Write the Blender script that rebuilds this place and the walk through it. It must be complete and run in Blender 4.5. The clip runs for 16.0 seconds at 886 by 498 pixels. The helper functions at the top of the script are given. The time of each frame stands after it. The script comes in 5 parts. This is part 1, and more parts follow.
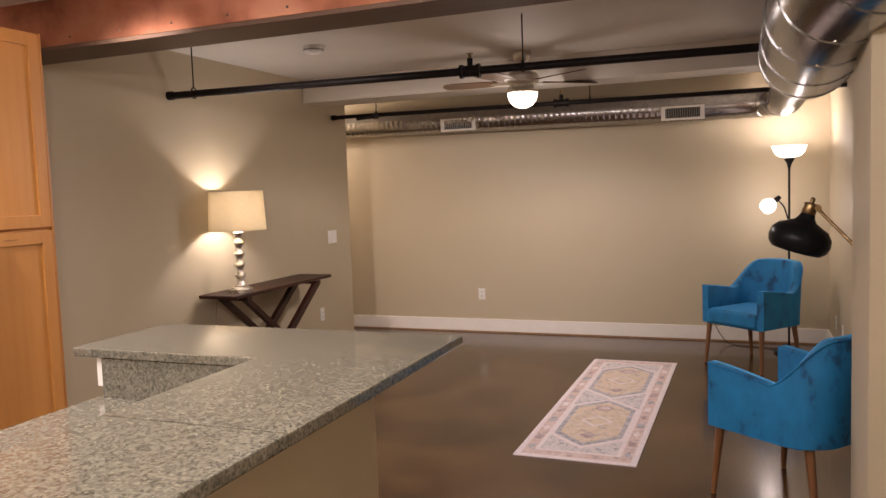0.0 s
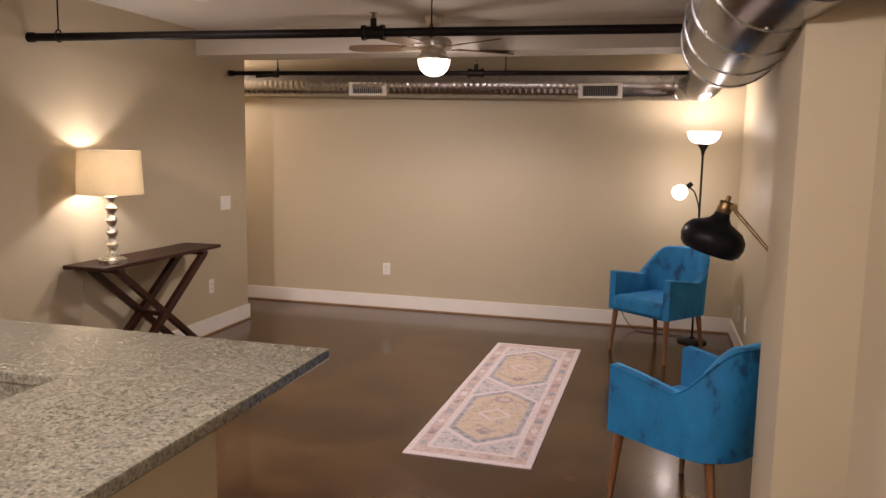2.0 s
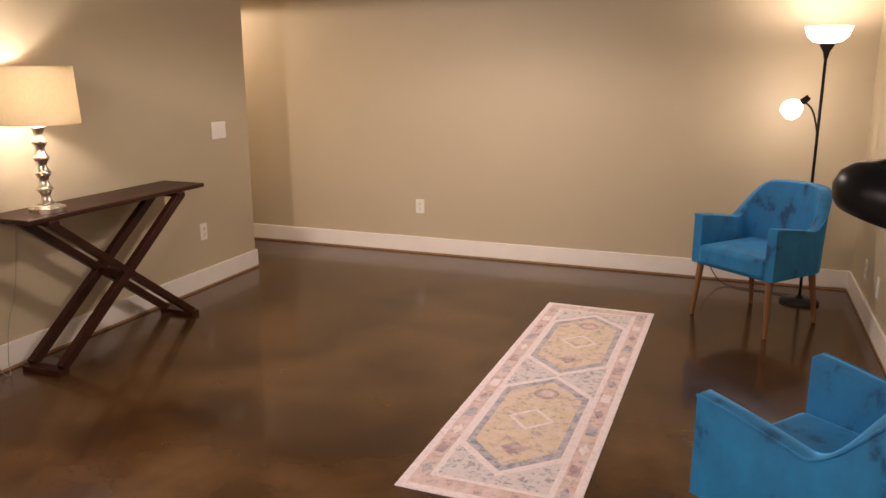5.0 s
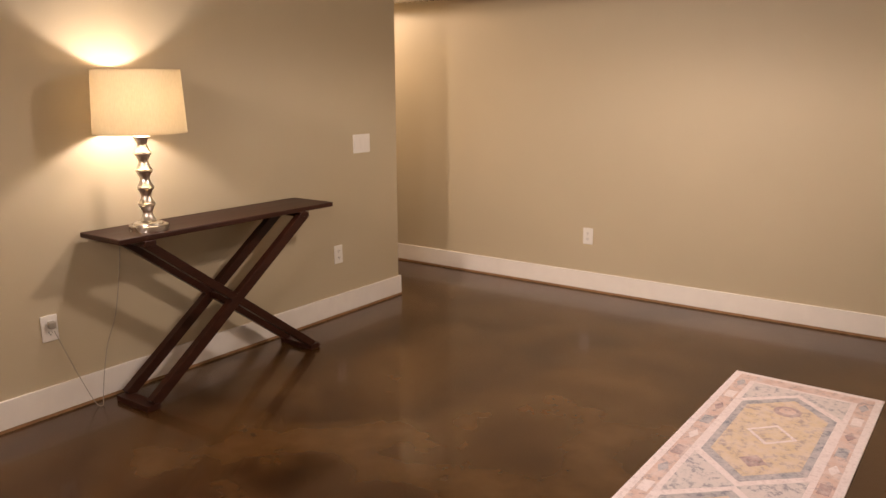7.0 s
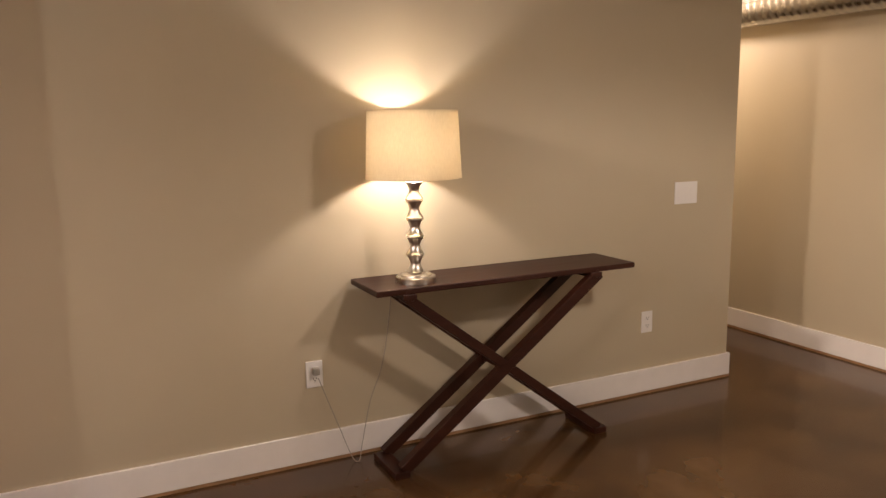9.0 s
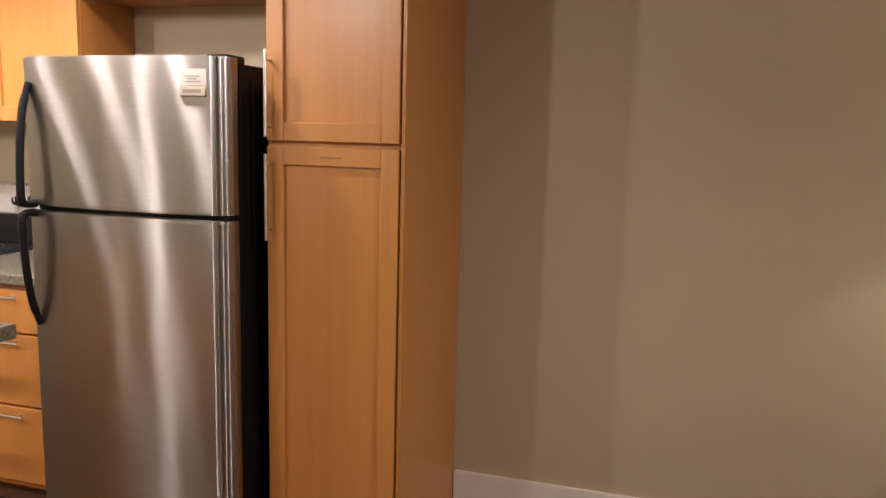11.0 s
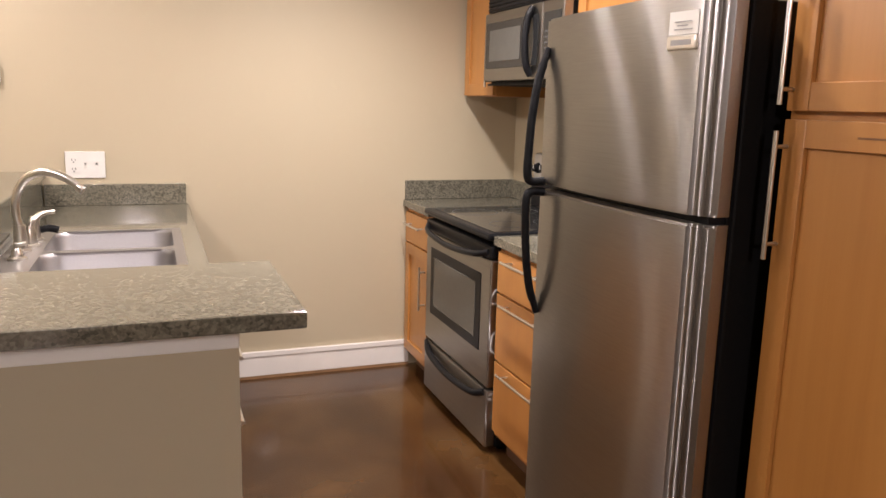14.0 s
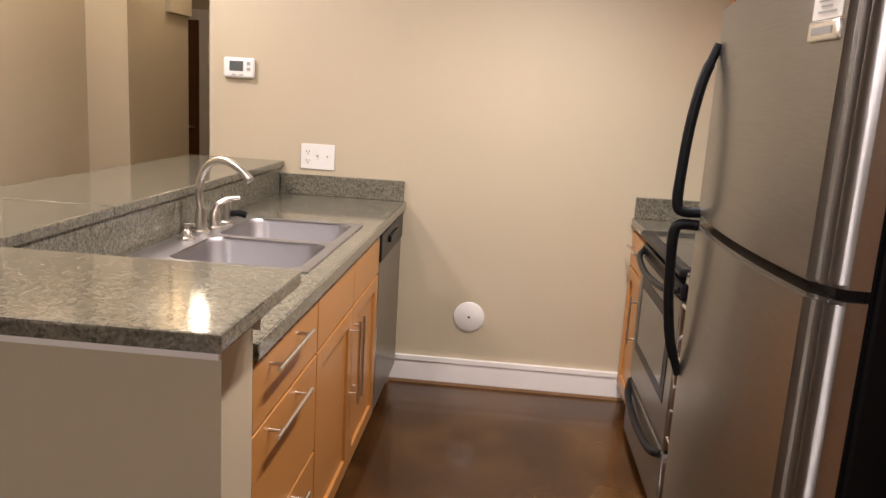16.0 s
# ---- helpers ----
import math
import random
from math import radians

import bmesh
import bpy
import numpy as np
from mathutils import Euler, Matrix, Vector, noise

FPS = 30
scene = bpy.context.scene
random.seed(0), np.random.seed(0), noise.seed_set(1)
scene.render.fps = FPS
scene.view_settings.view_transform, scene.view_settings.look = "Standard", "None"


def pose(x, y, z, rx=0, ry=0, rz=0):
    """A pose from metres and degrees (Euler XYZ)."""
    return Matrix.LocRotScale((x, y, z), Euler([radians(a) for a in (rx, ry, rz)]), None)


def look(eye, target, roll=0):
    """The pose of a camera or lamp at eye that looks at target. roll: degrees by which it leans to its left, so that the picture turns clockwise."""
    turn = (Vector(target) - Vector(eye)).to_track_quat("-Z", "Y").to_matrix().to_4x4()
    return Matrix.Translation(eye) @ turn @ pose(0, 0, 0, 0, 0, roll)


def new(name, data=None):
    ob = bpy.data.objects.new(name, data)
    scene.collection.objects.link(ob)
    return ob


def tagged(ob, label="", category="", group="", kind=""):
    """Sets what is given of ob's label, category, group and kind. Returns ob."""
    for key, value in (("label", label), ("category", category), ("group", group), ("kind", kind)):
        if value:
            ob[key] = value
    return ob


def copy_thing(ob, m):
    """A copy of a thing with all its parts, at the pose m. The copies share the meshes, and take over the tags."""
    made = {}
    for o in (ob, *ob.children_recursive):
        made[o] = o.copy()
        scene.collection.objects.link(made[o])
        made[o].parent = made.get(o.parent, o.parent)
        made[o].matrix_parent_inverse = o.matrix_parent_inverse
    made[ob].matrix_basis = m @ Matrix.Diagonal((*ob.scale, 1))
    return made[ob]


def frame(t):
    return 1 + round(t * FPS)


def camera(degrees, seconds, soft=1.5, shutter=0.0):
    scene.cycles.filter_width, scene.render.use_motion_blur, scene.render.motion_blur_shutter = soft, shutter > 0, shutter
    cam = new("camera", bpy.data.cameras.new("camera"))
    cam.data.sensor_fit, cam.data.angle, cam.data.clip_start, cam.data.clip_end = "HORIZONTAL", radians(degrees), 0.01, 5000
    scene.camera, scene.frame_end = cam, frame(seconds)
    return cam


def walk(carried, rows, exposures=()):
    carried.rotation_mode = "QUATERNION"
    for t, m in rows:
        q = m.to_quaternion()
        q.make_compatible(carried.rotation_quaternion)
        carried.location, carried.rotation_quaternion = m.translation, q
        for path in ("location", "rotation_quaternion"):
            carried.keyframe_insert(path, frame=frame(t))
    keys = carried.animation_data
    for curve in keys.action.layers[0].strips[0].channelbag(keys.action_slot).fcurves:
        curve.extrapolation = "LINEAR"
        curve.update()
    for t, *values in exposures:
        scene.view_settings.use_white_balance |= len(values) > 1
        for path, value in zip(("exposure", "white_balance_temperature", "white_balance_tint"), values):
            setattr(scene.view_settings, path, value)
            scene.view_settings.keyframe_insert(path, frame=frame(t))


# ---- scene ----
cam = camera(60.1, 16.0)
PATH = [
    (0, (3.621, 0.38, 1.533), (2.894, 2.236, 1.375), -2.0),
    (0.5, (3.64, 0.399, 1.553), (3.033, 2.293, 1.352), -1.2),
    (1, (3.615, 0.465, 1.584), (3.09, 2.382, 1.356), -0.2),
    (1.5, (3.602, 0.594, 1.595), (3.1, 2.516, 1.358), 0.7),
    (2, (3.61, 0.776, 1.599), (3.09, 2.69, 1.344), 1.0),
    (2.5, (3.579, 0.964, 1.576), (3.023, 2.862, 1.281), 1.0),
    (3, (3.531, 1.153, 1.57), (2.936, 3.033, 1.236), 0.8),
    (3.5, (3.54, 1.38, 1.558), (2.921, 3.243, 1.176), 0.5),
    (3.7, (3.567, 1.465, 1.559), (2.938, 3.322, 1.16), 0.5),
    (5.8, (3.467, 2.485, 1.548), (2.673, 4.255, 1.063), -0.2),
    (6, (3.46, 2.575, 1.542), (2.621, 4.325, 1.06), -0.1),
    (6.5, (3.41, 2.761, 1.505), (2.418, 4.44, 1.062), -0.7),
    (7, (3.407, 2.955, 1.502), (2.262, 4.538, 1.077), -0.2),
    (7.5, (3.453, 3.184, 1.531), (2.105, 4.6, 1.108), 0.7),
    (8, (3.379, 3.357, 1.525), (1.892, 4.628, 1.108), 0.5),
    (8.2, (3.361, 3.445, 1.523), (1.816, 4.653, 1.129), 0.0),
    (10.3, (2.825, 3.765, 1.485), (0.86, 3.755, 1.172), 1.1),
    (10.5, (2.786, 3.766, 1.492), (0.82, 3.585, 1.171), 1.5),
    (10.8, (2.758, 3.791, 1.479), (0.83, 3.359, 1.166), 1.5),
    (11, (2.771, 3.814, 1.447), (0.877, 3.243, 1.154), 1.5),
    (11.5, (2.697, 3.925, 1.44), (0.939, 3.023, 1.131), 2.0),
    (12, (2.575, 3.947, 1.425), (0.962, 2.81, 1.102), 2.0),
    (12.5, (2.412, 3.924, 1.42), (0.945, 2.597, 1.122), 2.2),
    (13, (2.221, 3.938, 1.421), (0.995, 2.388, 1.115), 2.3),
    (13.5, (2.033, 3.938, 1.41), (1.116, 2.198, 1.047), 2.1),
    (14, (1.865, 3.849, 1.414), (1.169, 2.012, 1.042), 1.5),
    (14.5, (1.713, 3.755, 1.411), (1.213, 1.852, 1.055), 1.4),
    (15, (1.525, 3.751, 1.411), (1.253, 1.803, 1.051), 2.4),
    (15.5, (1.371, 3.747, 1.414), (1.348, 1.783, 1.036), 3.2),
    (16, (1.243, 3.653, 1.431), (1.395, 1.698, 1.036), 3.5),
]
# seconds, stops, kelvin, tint of the camera's automatic picture
LIGHTING = [(0, 0.74, 6400, 23), (3.7, 0.82, 6450, 23), (6, 0.98, 7200, 24), (8.2, 0.98, 7000, 23), (10.5, 0.66, 6600, 20), (12, 0.74, 6600, 20), (13, 0.65, 6500, 19), (15, 0.43, 6350, 19), (16, 0.40, 6350, 19)]
walk(cam, [(t, look(eye, target, roll)) for t, eye, target, roll in PATH], LIGHTING)

# ---- light ----
world = bpy.data.worlds.new("world")
scene.world = world
world.use_nodes = True
world.node_tree.nodes["Background"].inputs[0].default_value = (0.9, 0.75, 0.55, 1)
world.node_tree.nodes["Background"].inputs[1].default_value = 0.02


def bulb(name, place, watts, colour, radius=0.04):
    data = bpy.data.lights.new(name, "POINT")
    data.energy, data.color, data.shadow_soft_size = watts, colour, radius
    ob = new(name, data)
    ob.location = place
    return ob


def spot(name, eye, target, watts, colour, size, blend=0.6, radius=0.04):
    data = bpy.data.lights.new(name, "SPOT")
    data.energy, data.color, data.shadow_soft_size = watts, colour, radius
    data.spot_size, data.spot_blend = radians(size), blend
    ob = new(name, data)
    ob.matrix_world = look(eye, target)
    return ob


WARM = (1.0, 0.87, 0.70)
SOFT = (1.0, 0.91, 0.81)
CLEAR = (1.0, 0.95, 0.89)
bulb("fan_bulb", (2.085, 6.06, 2.17), 5, SOFT, 0.10)
spot("fan_bulb", (2.085, 6.06, 2.19), (2.085, 6.06, 0), 46, SOFT, 164, 0.35, 0.10)
bulb("table_lamp_bulb", (0.21, 5.015, 1.41), 11, (1.0, 0.97, 0.92), 0.03)
bulb("torchiere_bulb", (4.0, 7.57, 1.765), 9, SOFT, 0.06)
bulb("reading_bulb", (3.84, 7.573, 1.275), 3, SOFT, 0.03)
# kitchen track heads: over the aisle, over the walkway beside the bar, and one turned to the long wall
for y, watts in ((0.98, 62), (1.48, 54), (1.98, 60)):
    spot("aisle_spot", (0.98, y, 2.34), (1.25, y - 0.1, 0), watts, CLEAR, 158, 1.0, 0.045)
bulb("aisle_bulb", (0.98, 1.98, 2.34), 5, CLEAR, 0.045)
bulb("walkway_bulb", (2.98, 0.80, 2.40), 38, CLEAR, 0.045)
bulb("bar_bulb", (2.66, 2.03, 2.20), 21, CLEAR, 0.04)
spot("track_spot", (1.0, 2.45, 2.24), (1.10, 8.0, 0.95), 200, SOFT, 46, 1.0, 0.12)
bulb("passage_bulb", (-1.15, 7.45, 2.25), 20, WARM, 0.06)
bulb("hall_bulb", (3.74, -0.40, 2.40), 6.5, (1.0, 0.84, 0.62), 0.05)
bulb("hall_bulb", (3.42, -1.60, 2.40), 8, (1.0, 0.84, 0.60), 0.05)
# added fill spot, set at the fan, to brighten half wall and pantry side
spot("fan_glow", (2.085, 6.06, 2.15), (1.5, 2.7, 0.75), 98, (1.0, 0.92, 0.88), 74, 0.9, 0.10)


# ---- materials ----
def nodes(name):
    m = bpy.data.materials.new(name)
    m.use_nodes = True
    return m, m.node_tree, m.node_tree.nodes["Principled BSDF"]


def coords(nt, scale=(1, 1, 1)):
    g = nt.nodes.new("ShaderNodeNewGeometry")
    mp = nt.nodes.new("ShaderNodeMapping")
    mp.inputs["Scale"].default_value = scale
    nt.links.new(g.outputs["Position"], mp.inputs["Vector"])
    return mp.outputs[0]


def local(nt, scale=(1, 1, 1)):
    g = nt.nodes.new("ShaderNodeTexCoord")
    mp = nt.nodes.new("ShaderNodeMapping")
    mp.inputs["Scale"].default_value = scale
    nt.links.new(g.outputs["Object"], mp.inputs["Vector"])
    return mp.outputs[0]


def noisy(nt, vec, scale, detail=4, rough=0.6):
    n = nt.nodes.new("ShaderNodeTexNoise")
    n.inputs["Scale"].default_value, n.inputs["Detail"].default_value, n.inputs["Roughness"].default_value = scale, detail, rough
    nt.links.new(vec, n.inputs["Vector"])
    return n.outputs["Fac"]


def ramp(nt, fac, *stops):
    r = nt.nodes.new("ShaderNodeValToRGB")
    els = r.color_ramp.elements
    while len(els) < len(stops):
        els.new(0.5)
    for e, (p, c) in zip(els, stops):
        e.position, e.color = p, (*c, 1) if len(c) == 3 else c
    nt.links.new(fac, r.inputs[0])
    return r.outputs[0]


def mixed(nt, fac, a, b, kind="MIX"):
    n = nt.nodes.new("ShaderNodeMix")
    n.data_type, n.blend_type = "RGBA", kind
    for sock, v in ((n.inputs[0], fac), (n.inputs[6], a), (n.inputs[7], b)):
        if hasattr(v, "is_linked"):
            nt.links.new(v, sock)
        elif isinstance(v, (int, float)):
            sock.default_value = v
        else:
            sock.default_value = (*v, 1)
    return n.outputs[2]


def relief(nt, bsdf, fac, strength, distance=0.002):
    b = nt.nodes.new("ShaderNodeBump")
    b.inputs["Strength"].default_value, b.inputs["Distance"].default_value = strength, distance
    nt.links.new(fac, b.inputs["Height"])
    nt.links.new(b.outputs[0], bsdf.inputs["Normal"])


def span(nt, fac, lo, hi):
    r = nt.nodes.new("ShaderNodeMapRange")
    r.inputs[3].default_value, r.inputs[4].default_value = lo, hi
    nt.links.new(fac, r.inputs[0])
    return r.outputs[0]


def plain(name, colour, rough=0.5, metal=0.0, vary=0.08, scale=30, bump=0.05):
    m, nt, b = nodes(name)
    v = coords(nt)
    n = noisy(nt, v, scale)
    dark = tuple(c * (1 - vary) for c in colour)
    lite = tuple(min(1, c * (1 + vary)) for c in colour)
    nt.links.new(ramp(nt, n, (0.3, dark), (0.7, lite)), b.inputs["Base Color"])
    nt.links.new(span(nt, noisy(nt, v, scale * 0.3), rough * 0.85, min(1, rough * 1.15)), b.inputs["Roughness"])
    b.inputs["Metallic"].default_value = metal
    if bump:
        relief(nt, b, n, bump)
    return m


def painted(name, colour, rough=0.55):
    """Rolled wall paint: faint orange peel and slow unevenness."""
    m, nt, b = nodes(name)
    v = coords(nt)
    slow = noisy(nt, v, 0.9, 3)
    nt.links.new(ramp(nt, slow, (0.25, tuple(c * 0.95 for c in colour)), (0.75, tuple(c * 1.03 for c in colour))), b.inputs["Base Color"])
    nt.links.new(span(nt, noisy(nt, v, 4), rough - 0.06, rough + 0.06), b.inputs["Roughness"])
    relief(nt, b, noisy(nt, v, 260, 2), 0.12, 0.001)
    return m


def wooden(name, dark, mid, lite, axis=2, rough=0.38, coat=0.25):
    """Sealed wood with grain along one axis."""
    m, nt, b = nodes(name)
    s = [22, 22, 22]
    s[axis] = 1.1
    v = coords(nt, s)
    grain = noisy(nt, v, 1.0, 6, 0.65)
    s2 = [70, 70, 70]
    s2[axis] = 2.5
    fine = noisy(nt, coords(nt, s2), 1.6, 4, 0.7)
    slow = noisy(nt, coords(nt), 2.2, 3)
    base = ramp(nt, grain, (0.28, dark), (0.5, mid), (0.74, lite))
    base = mixed(nt, span(nt, fine, 0.0, 0.14), base, dark)
    base = mixed(nt, span(nt, slow, 0.1, 0.6), base, mid)
    nt.links.new(base, b.inputs["Base Color"])
    nt.links.new(span(nt, grain, rough - 0.06, rough + 0.08), b.inputs["Roughness"])
    b.inputs["Coat Weight"].default_value = coat
    b.inputs["Coat Roughness"].default_value = 0.25
    relief(nt, b, fine, 0.06, 0.001)
    return m


def concrete_floor():
    """Acid-stained, sealed concrete: cloudy browns with a glossy coat."""
    m, nt, b = nodes("stained_concrete")
    v = coords(nt)
    warp = nt.nodes.new("ShaderNodeTexNoise")
    warp.inputs["Scale"].default_value, warp.inputs["Detail"].default_value = 1.3, 4
    nt.links.new(v, warp.inputs["Vector"])
    add = nt.nodes.new("ShaderNodeVectorMath")
    add.operation = "MULTIPLY_ADD"
    add.inputs[1].default_value = (0.22, 0.22, 0.22)
    nt.links.new(warp.outputs["Color"], add.inputs[0])
    nt.links.new(v, add.inputs[2])
    cloud = noisy(nt, add.outputs[0], 2.4, 5, 0.5)
    big = noisy(nt, v, 0.7, 3)
    base = ramp(nt, cloud, (0.28, (0.026, 0.0095, 0.003)), (0.43, (0.052, 0.021, 0.006)), (0.57, (0.092, 0.043, 0.013)), (0.74, (0.132, 0.067, 0.025)))
    base = mixed(nt, span(nt, big, 0.0, 0.4), base, (0.056, 0.023, 0.0065))
    nt.links.new(base, b.inputs["Base Color"])
    nt.links.new(span(nt, noisy(nt, v, 1.6, 2), 0.20, 0.30), b.inputs["Roughness"])
    b.inputs["Specular IOR Level"].default_value = 0.25
    b.inputs["Coat Weight"].default_value = 0.36
    b.inputs["Coat Roughness"].default_value = 0.09
    relief(nt, b, noisy(nt, v, 2.0, 1), 0.03, 0.01)
    return m


def granite(name):
    """Polished grey-green granite: dark, pale and olive grains."""
    m, nt, b = nodes(name)
    v = coords(nt)
    vo = nt.nodes.new("ShaderNodeTexVoronoi")
    vo.inputs["Scale"].default_value = 170
    nt.links.new(v, vo.inputs["Vector"])
    grain = nt.nodes.new("ShaderNodeSeparateColor")
    nt.links.new(vo.outputs["Color"], grain.inputs[0])
    patch = noisy(nt, v, 62, 5, 0.78)
    slow = noisy(nt, v, 7, 4)
    base = ramp(nt, grain.outputs[0], (0.10, (0.032, 0.029, 0.022)), (0.35, (0.114, 0.102, 0.076)), (0.65, (0.184, 0.164, 0.122)), (0.92, (0.27, 0.242, 0.18)))
    olive = ramp(nt, patch, (0.36, (0.030, 0.028, 0.021)), (0.52, (0.146, 0.130, 0.097)), (0.70, (0.275, 0.245, 0.18)))
    base = mixed(nt, 0.5, base, olive)
    base = mixed(nt, span(nt, slow, 0.0, 0.4), base, (0.145, 0.143, 0.106))
    nt.links.new(base, b.inputs["Base Color"])
    nt.links.new(span(nt, slow, 0.06, 0.11), b.inputs["Roughness"])
    b.inputs["IOR"].default_value = 1.66
    return m


def brushed(name, colour, rough=0.3, axis=2, aniso=0.6):
    """Brushed metal with fine streaks along one axis."""
    m, nt, b = nodes(name)
    s = [260, 260, 260]
    s[axis] = 3
    streak = noisy(nt, coords(nt, s), 1.0, 3)
    smear = noisy(nt, coords(nt), 4, 3)
    nt.links.new(ramp(nt, streak, (0.3, tuple(c * 0.965 for c in colour)), (0.7, tuple(min(1, c * 1.03) for c in colour))), b.inputs["Base Color"])
    nt.links.new(span(nt, smear, rough * 0.92, rough * 1.08), b.inputs["Roughness"])
    b.inputs["Metallic"].default_value = 1.0
    b.inputs["Anisotropic"].default_value = aniso
    return m


def stainless(name, colour, along):
    """Sheet steel brushed along one way: lamps draw out into long thin streaks across it."""
    m, nt, b = nodes(name)
    streak = noisy(nt, coords(nt, (260, 3, 260)), 1.0, 3)
    smear = noisy(nt, coords(nt), 4, 3)
    base = ramp(nt, streak, (0.3, tuple(c * 0.95 for c in colour)), (0.7, tuple(c * 1.04 for c in colour)))
    nt.links.new(base, b.inputs["Base Color"])
    nt.links.new(span(nt, smear, 0.26, 0.34), b.inputs["Roughness"])
    b.inputs["Metallic"].default_value = 1.0
    gloss = nt.nodes.new("ShaderNodeBsdfAnisotropic")
    nt.links.new(base, gloss.inputs["Color"])
    nt.links.new(span(nt, smear, 0.28, 0.36), gloss.inputs["Roughness"])
    gloss.inputs["Anisotropy"].default_value = 0.80
    way = nt.nodes.new("ShaderNodeCombineXYZ")
    for k in range(3):
        way.inputs[k].default_value = along[k]
    nt.links.new(way.outputs[0], gloss.inputs["Tangent"])
    dent = nt.nodes.new("ShaderNodeBump")
    dent.inputs["Strength"].default_value, dent.inputs["Distance"].default_value = 0.12, 0.02
    nt.links.new(noisy(nt, coords(nt, (1, 1, 0.6)), 5.0, 1), dent.inputs["Height"])
    nt.links.new(dent.outputs[0], gloss.inputs["Normal"])
    nt.links.new(dent.outputs[0], b.inputs["Normal"])
    mix = nt.nodes.new("ShaderNodeMixShader")
    mix.inputs[0].default_value = 0.48
    nt.links.new(b.outputs[0], mix.inputs[1])
    nt.links.new(gloss.outputs[0], mix.inputs[2])
    nt.links.new(mix.outputs[0], nt.nodes["Material Output"].inputs["Surface"])
    return m


def velvet():
    m, nt, b = nodes("blue_velvet")
    v = local(nt)
    crush = noisy(nt, local(nt, (11, 11, 7)), 1.0, 5, 0.6)
    fine = noisy(nt, v, 400, 2)
    base = ramp(nt, crush, (0.34, (0.002, 0.060, 0.150)), (0.43, (0.003, 0.150, 0.345)), (0.72, (0.004, 0.200, 0.45)))
    nt.links.new(base, b.inputs["Base Color"])
    b.inputs["Roughness"].default_value = 0.75
    b.inputs["Sheen Weight"].default_value = 1.0
    b.inputs["Sheen Roughness"].default_value = 0.35
    b.inputs["Sheen Tint"].default_value = (0.10, 0.52, 1.0, 1)
    relief(nt, b, fine, 0.15, 0.001)
    return m


def glowing(name, colour, strength):
    m, nt, b = nodes(name)
    b.inputs["Base Color"].default_value = (*colour, 1)
    b.inputs["Roughness"].default_value = 0.4
    b.inputs["Emission Color"].default_value = (*colour, 1)
    b.inputs["Emission Strength"].default_value = strength
    return m


def shade_cloth():
    """Linen drum shade that lets the bulb shine through."""
    m, nt, b = nodes("linen_shade")
    v = local(nt)
    weave = noisy(nt, local(nt, (300, 300, 40)), 1.0, 3)
    nt.links.new(ramp(nt, weave, (0.3, (0.72, 0.58, 0.36)), (0.7, (0.84, 0.70, 0.46))), b.inputs["Base Color"])
    b.inputs["Roughness"].default_value = 0.9
    tr = nt.nodes.new("ShaderNodeBsdfTranslucent")
    tr.inputs["Color"].default_value = (0.54, 0.485, 0.37, 1)
    mx = nt.nodes.new("ShaderNodeMixShader")
    mx.inputs[0].default_value = 0.38
    nt.links.new(b.outputs[0], mx.inputs[1])
    nt.links.new(tr.outputs[0], mx.inputs[2])
    nt.links.new(mx.outputs[0], nt.nodes["Material Output"].inputs["Surface"])
    relief(nt, b, weave, 0.2, 0.001)
    return m


def milk_glass(name):
    m, nt, b = nodes(name)
    b.inputs["Base Color"].default_value = (0.95, 0.92, 0.86, 1)
    b.inputs["Roughness"].default_value = 0.25
    b.inputs["Emission Color"].default_value = (1.0, 0.86, 0.66, 1)
    b.inputs["Emission Strength"].default_value = 3.0
    return m


def copper_sheet():
    m, nt, b = nodes("copper_cladding")
    v = coords(nt)
    tarn = noisy(nt, v, 3.5, 5, 0.6)
    spots = noisy(nt, v, 14, 4)
    base = ramp(nt, tarn, (0.30, (0.28, 0.105, 0.06)), (0.5, (0.55, 0.22, 0.125)), (0.72, (0.72, 0.36, 0.22)))
    base = mixed(nt, span(nt, spots, 0, 0.3), base, (0.30, 0.13, 0.08))
    nt.links.new(base, b.inputs["Base Color"])
    nt.links.new(span(nt, tarn, 0.28, 0.5), b.inputs["Roughness"])
    b.inputs["Metallic"].default_value = 0.9
    relief(nt, b, noisy(nt, v, 6, 3), 0.25, 0.01)
    return m


def galvanised():
    m, nt, b = nodes("galvanised_steel")
    v = coords(nt)
    vo = nt.nodes.new("ShaderNodeTexVoronoi")
    vo.inputs["Scale"].default_value = 45
    nt.links.new(v, vo.inputs["Vector"])
    sep = nt.nodes.new("ShaderNodeSeparateColor")
    nt.links.new(vo.outputs["Color"], sep.inputs[0])
    nt.links.new(ramp(nt, sep.outputs[0], (0.0, (0.37, 0.36, 0.355)), (1.0, (0.47, 0.46, 0.45))), b.inputs["Base Color"])
    nt.links.new(span(nt, noisy(nt, v, 9, 4), 0.18, 0.30), b.inputs["Roughness"])
    b.inputs["Metallic"].default_value = 1.0
    relief(nt, b, noisy(nt, v, 4, 2), 0.08, 0.01)
    return m


